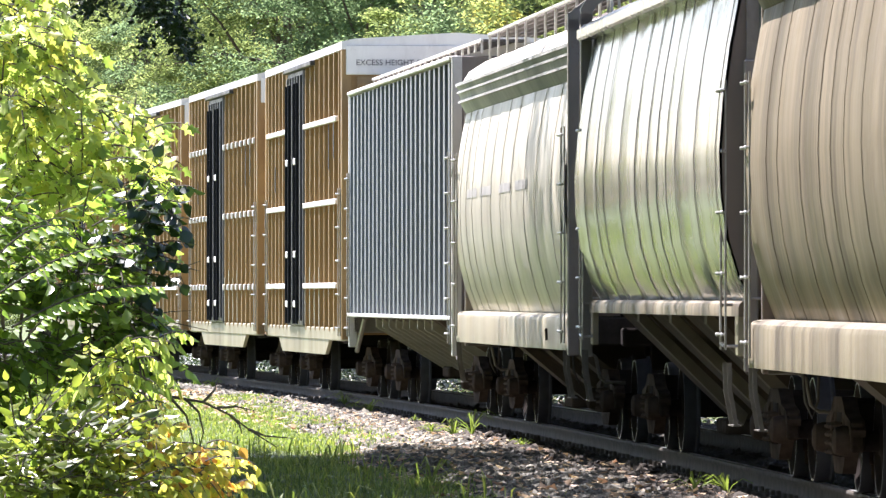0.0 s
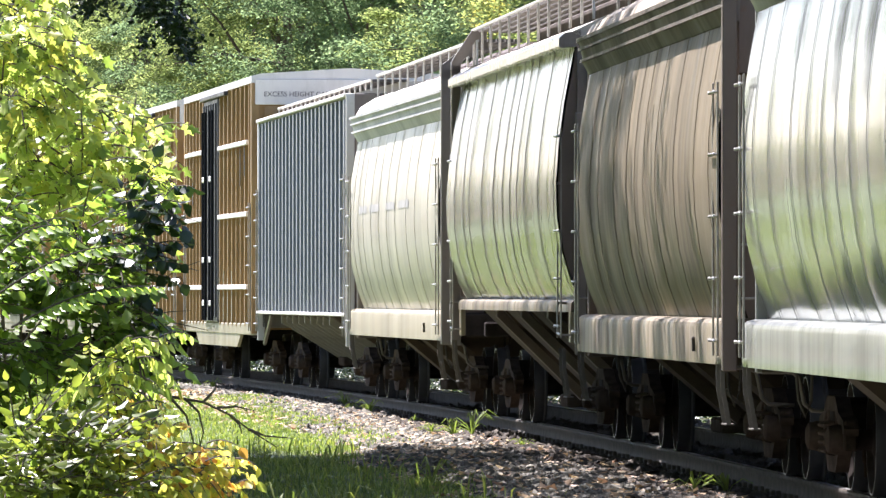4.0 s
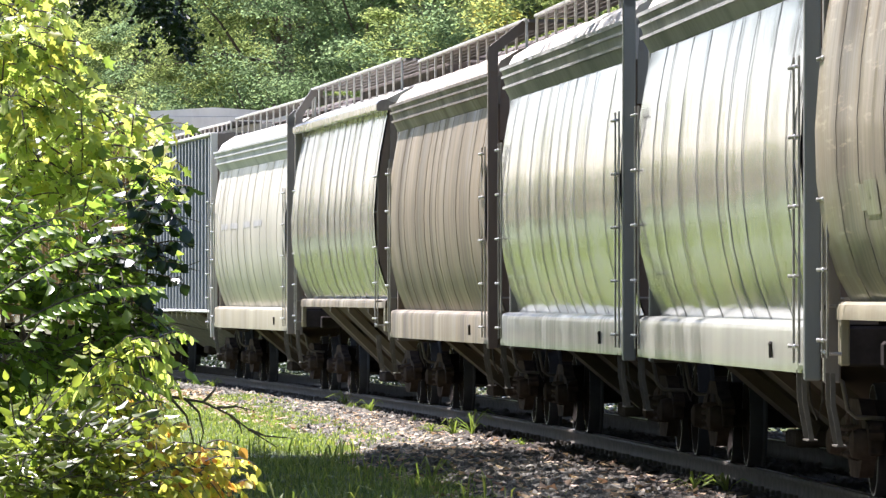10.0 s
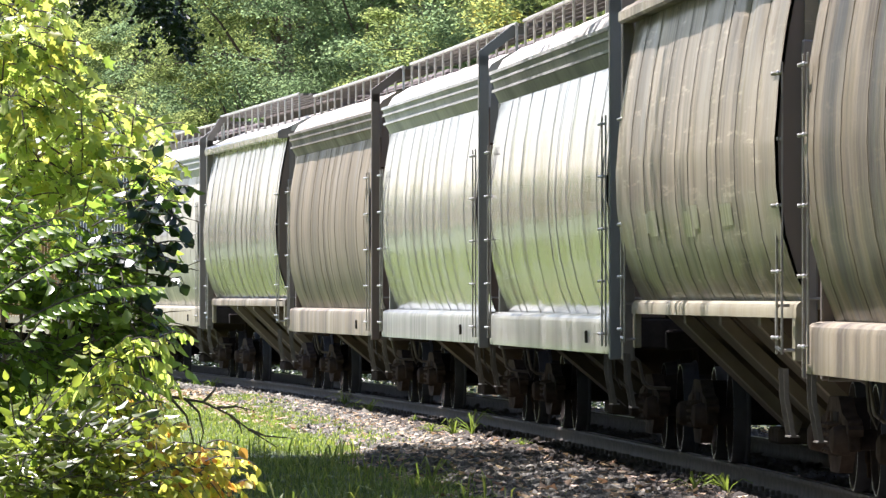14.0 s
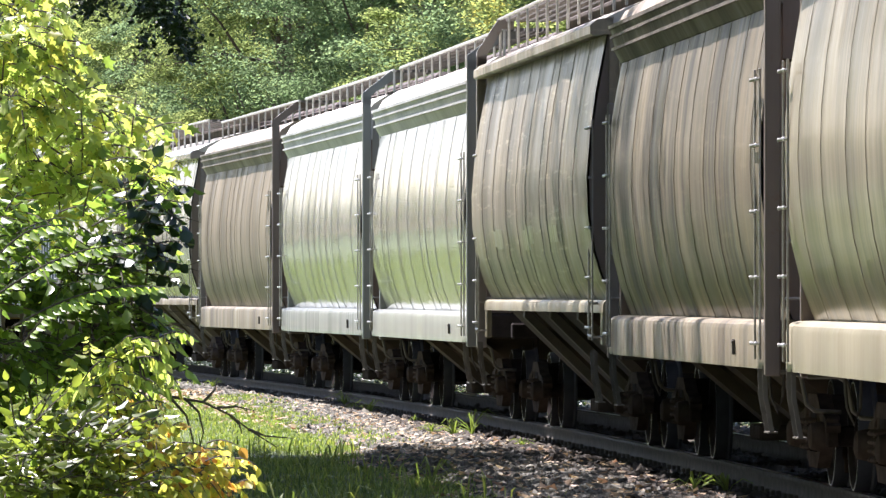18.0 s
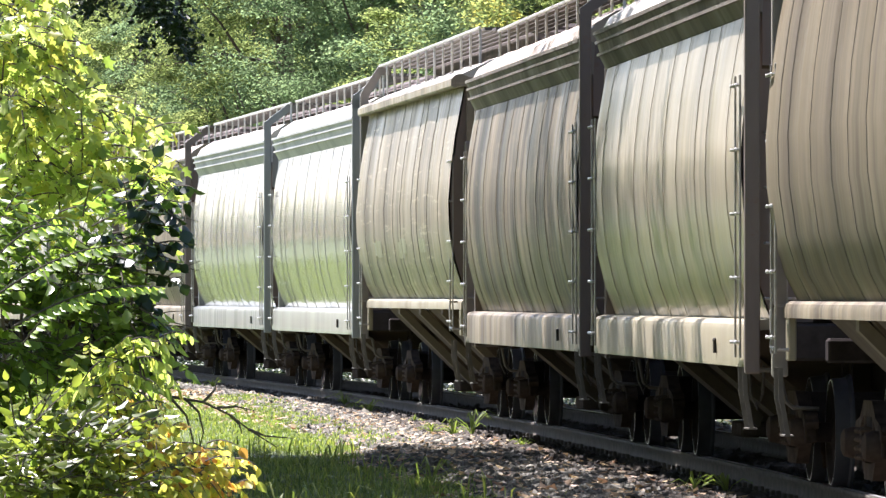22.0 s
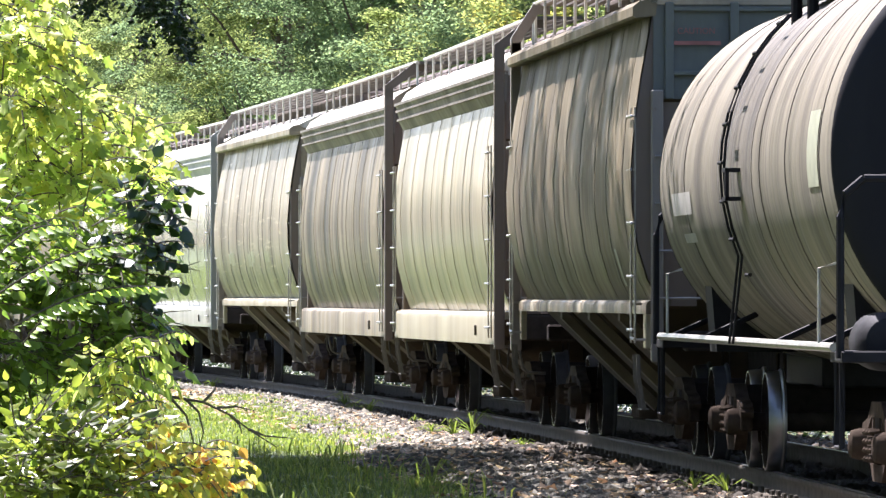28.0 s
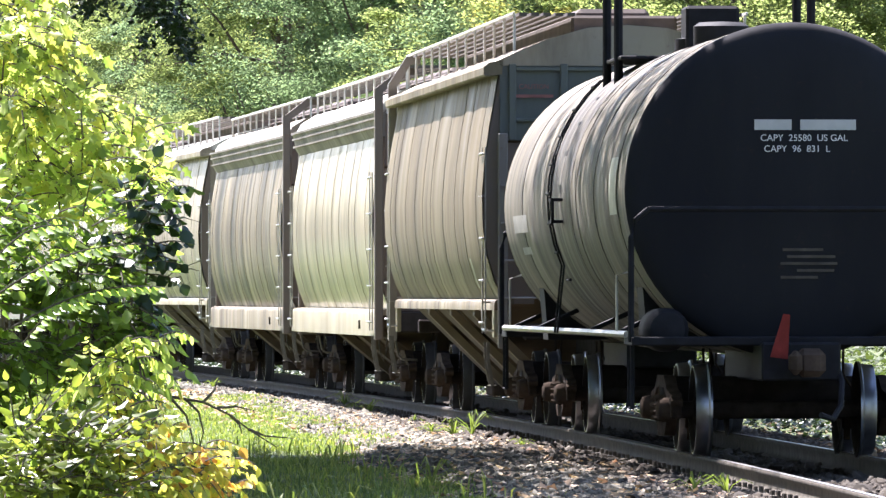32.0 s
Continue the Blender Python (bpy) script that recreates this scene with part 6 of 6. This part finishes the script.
bare_branch("leafless brown twigs poking out of the vine", [[(170, 470), (250, 480), (290, 496), (312, 478), (355, 462)], [(290, 496), (320, 490), (330, 512)], [(312, 478), (338, 476), (352, 480)], [(235, 395), (300, 400), (322, 384), (355, 394)]], 0.006)
bare_branch("long bare brown branch dipping over the grass", [[(170, 640), (250, 676), (300, 702), (360, 712), (408, 735), (440, 760), (490, 792)], [(300, 702), (330, 736), (342, 780), (345, 800)], [(360, 712), (380, 690), (384, 676)], [(250, 676), (265, 730), (300, 790)], [(408, 735), (424, 752), (428, 768)], [(330, 708), (352, 730), (360, 765), (352, 800)], [(384, 722), (420, 720), (452, 728)], [(440, 760), (470, 772), (520, 776)], [(280, 690), (276, 720), (288, 760)]], 0.0095)
bare_branch("thin bare twig in front of the wheels", [[(200, 560), (262, 560), (310, 572), (368, 585)], [(262, 560), (300, 552), (338, 550)]], 0.005)


# ---- sprigs that hang from the tree overhead, shade put into their dark leaves ----
def sprigs():
    root = thing("overhanging_branch", "leafy branch hanging from the tree overhead, leaves coloured as shaded", "branch")
    d0 = 84.0
    def at(u, w, dy=0.0):
        return Vector(((u - 784) / 14963 * (d0 + dy), d0 + dy, EYE[2] + (524.6 - w) / 14963 * (d0 + dy)))
    base = at(150, -160)
    root.matrix_basis = Matrix.Translation(base)
    rng = np.random.default_rng(81)
    part("limb", Geo().tube([Vector((-1.5, 1.0, 0.3)), Vector((0, 0, 0)), at(230, -90) - base, at(330, -40) - base], [0.06, 0.045, 0.03, 0.015], 8), M_BARK, root)
    for a, b in (((190, -110), (165, 20)), ((250, -80), (275, 60)), ((300, -55), (330, 100))):
        part("twig", Geo().tube([at(*a) - base, at((a[0] + b[0]) / 2 + 8, (a[1] + b[1]) / 2) - base, at(*b) - base], [0.014, 0.009, 0.004], 6), M_BARK, root)
    pts = []
    for u, w, ru, rw, n in ((165, -20, 42, 48, 330), (150, 15, 20, 14, 60), (262, 10, 30, 28, 230), (292, -20, 40, 40, 260), (320, 62, 28, 34, 260), (300, 30, 26, 26, 160), (256, 72, 14, 22, 80), (335, 92, 14, 16, 60)):
        for _ in range(n):
            pts.append(tuple(at(u + rng.normal(0, ru * 0.55), w + rng.normal(0, rw * 0.55), rng.normal(0, 0.5)) - base))
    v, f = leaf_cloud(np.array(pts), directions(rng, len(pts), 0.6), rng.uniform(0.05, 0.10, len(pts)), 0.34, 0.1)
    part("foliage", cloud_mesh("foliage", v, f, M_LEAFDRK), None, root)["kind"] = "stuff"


sprigs()


# ---- weeds along the rail ----
def weed(label, s, lat, h, n, seed, mat=None):
    rng = np.random.default_rng(seed)
    x, y, _ = on_track(s, lat)
    root = thing("weed", label, "weed", "lineside weeds")
    root.matrix_basis = pose(x, y, bed_z(s, lat))
    for k in range(n):
        a = rng.uniform(0, 2 * math.pi)
        hh, ln = h * rng.uniform(0.45, 1.15), rng.uniform(0.35, 1.3) * h
        w = 0.007 + 0.006 * rng.uniform()
        c, sn = math.cos(a), math.sin(a)
        g = Geo()
        pr = [(0.0, 0.0), (0.22, 0.6), (0.6, 0.95), (1.0, 0.7)]
        vs = []
        for i, (o, z) in enumerate(pr):
            ww = w * (0.7, 1.0, 0.8, 0.1)[i]
            for q in (-1, 0, 1):
                vs.append((c * o * ln - sn * ww * q, sn * o * ln + c * ww * q, z * hh - (0.006 if q == 0 else 0)))
        fs = [(i * 3 + j, i * 3 + j + 1, i * 3 + j + 4, i * 3 + j + 3) for i in range(3) for j in (0, 1)]
        g.add(vs, fs)
        part("blade", g, mat or M_GRASS, root)
    return root


WEEDS = [(87.5, -0.98, 0.24, 9), (83.5, -1.15, 0.12, 7), (80.0, -1.18, 0.20, 8), (60.5, -1.34, 0.34, 9), (59.6, -1.62, 0.22, 8), (61.5, -1.75, 0.16, 8), (70.5, -1.30, 0.12, 7), (52.5, -1.36, 0.13, 7),
         (31.0, -1.40, 0.20, 7), (30.4, -1.18, 0.22, 6), (112.0, -1.25, 0.20, 7), (40.5, -3.1, 0.30, 9)]
for _i, (_s, _l, _h, _nn) in enumerate(WEEDS):
    weed("tuft of green weed growing in the ballast by the rail", _s, _l, _h, _nn * 2, 90 + _i)

# ---- wooden ties and spikes, alike pieces ----
def tie_geo():
    g = Geo().box(-1.3, 1.3, -0.115, 0.115, -0.36, -0.185, 0.012)
    return g


_tie = mesh_of("tie", tie_geo(), M_TIE)
def plate_geo():
    g = Geo().box(-0.17, 0.17, -0.09, 0.09, -0.186, -0.166, 0.004)
    for px in (-0.105, 0.105):
        for py in (-0.055, 0.055):
            g.box(px - 0.014, px + 0.014, py - 0.018, py + 0.018, -0.17, -0.125, 0.004)
    return g


_plate = mesh_of("tie_plate", plate_geo(), M_RAIL)
for _k in range(230):
    _s = 26 + _k * 0.53
    _x, _y, _ = on_track(_s)
    _t = part("tie", _tie, None, track, at=pose(_x, _y, 0.006 * math.sin(_k * 2.3), 0, 0, -math.degrees(psi_at(_s)) + 0.8 * math.sin(_k * 1.7)))
    part("tie_plate", _plate, None, _t, at=(-0.753, 0, 0))


# ---- what moves: the train rolls along the track's line, the wheelsets turn ----
def motions():
    for car, s0 in TRAIN:
        walk(car, [(t, car_pose(s0 + travel(t))) for t in [k * 1.0 for k in range(33)]])
    first = {}
    for ws, k in WHEELSETS:
        if k not in first:
            base = ws.matrix_basis.copy()
            walk(ws, [(j * 0.1, base @ Matrix.Rotation(-travel(j * 0.1) / 0.42, 4, "X")) for j in range(321)])
            first[k] = ws.animation_data
        else:
            ws.rotation_mode = "QUATERNION"
            ws.animation_data_create()
            ws.animation_data.action = first[k].action
            ws.animation_data.action_slot = first[k].action_slot


motions()
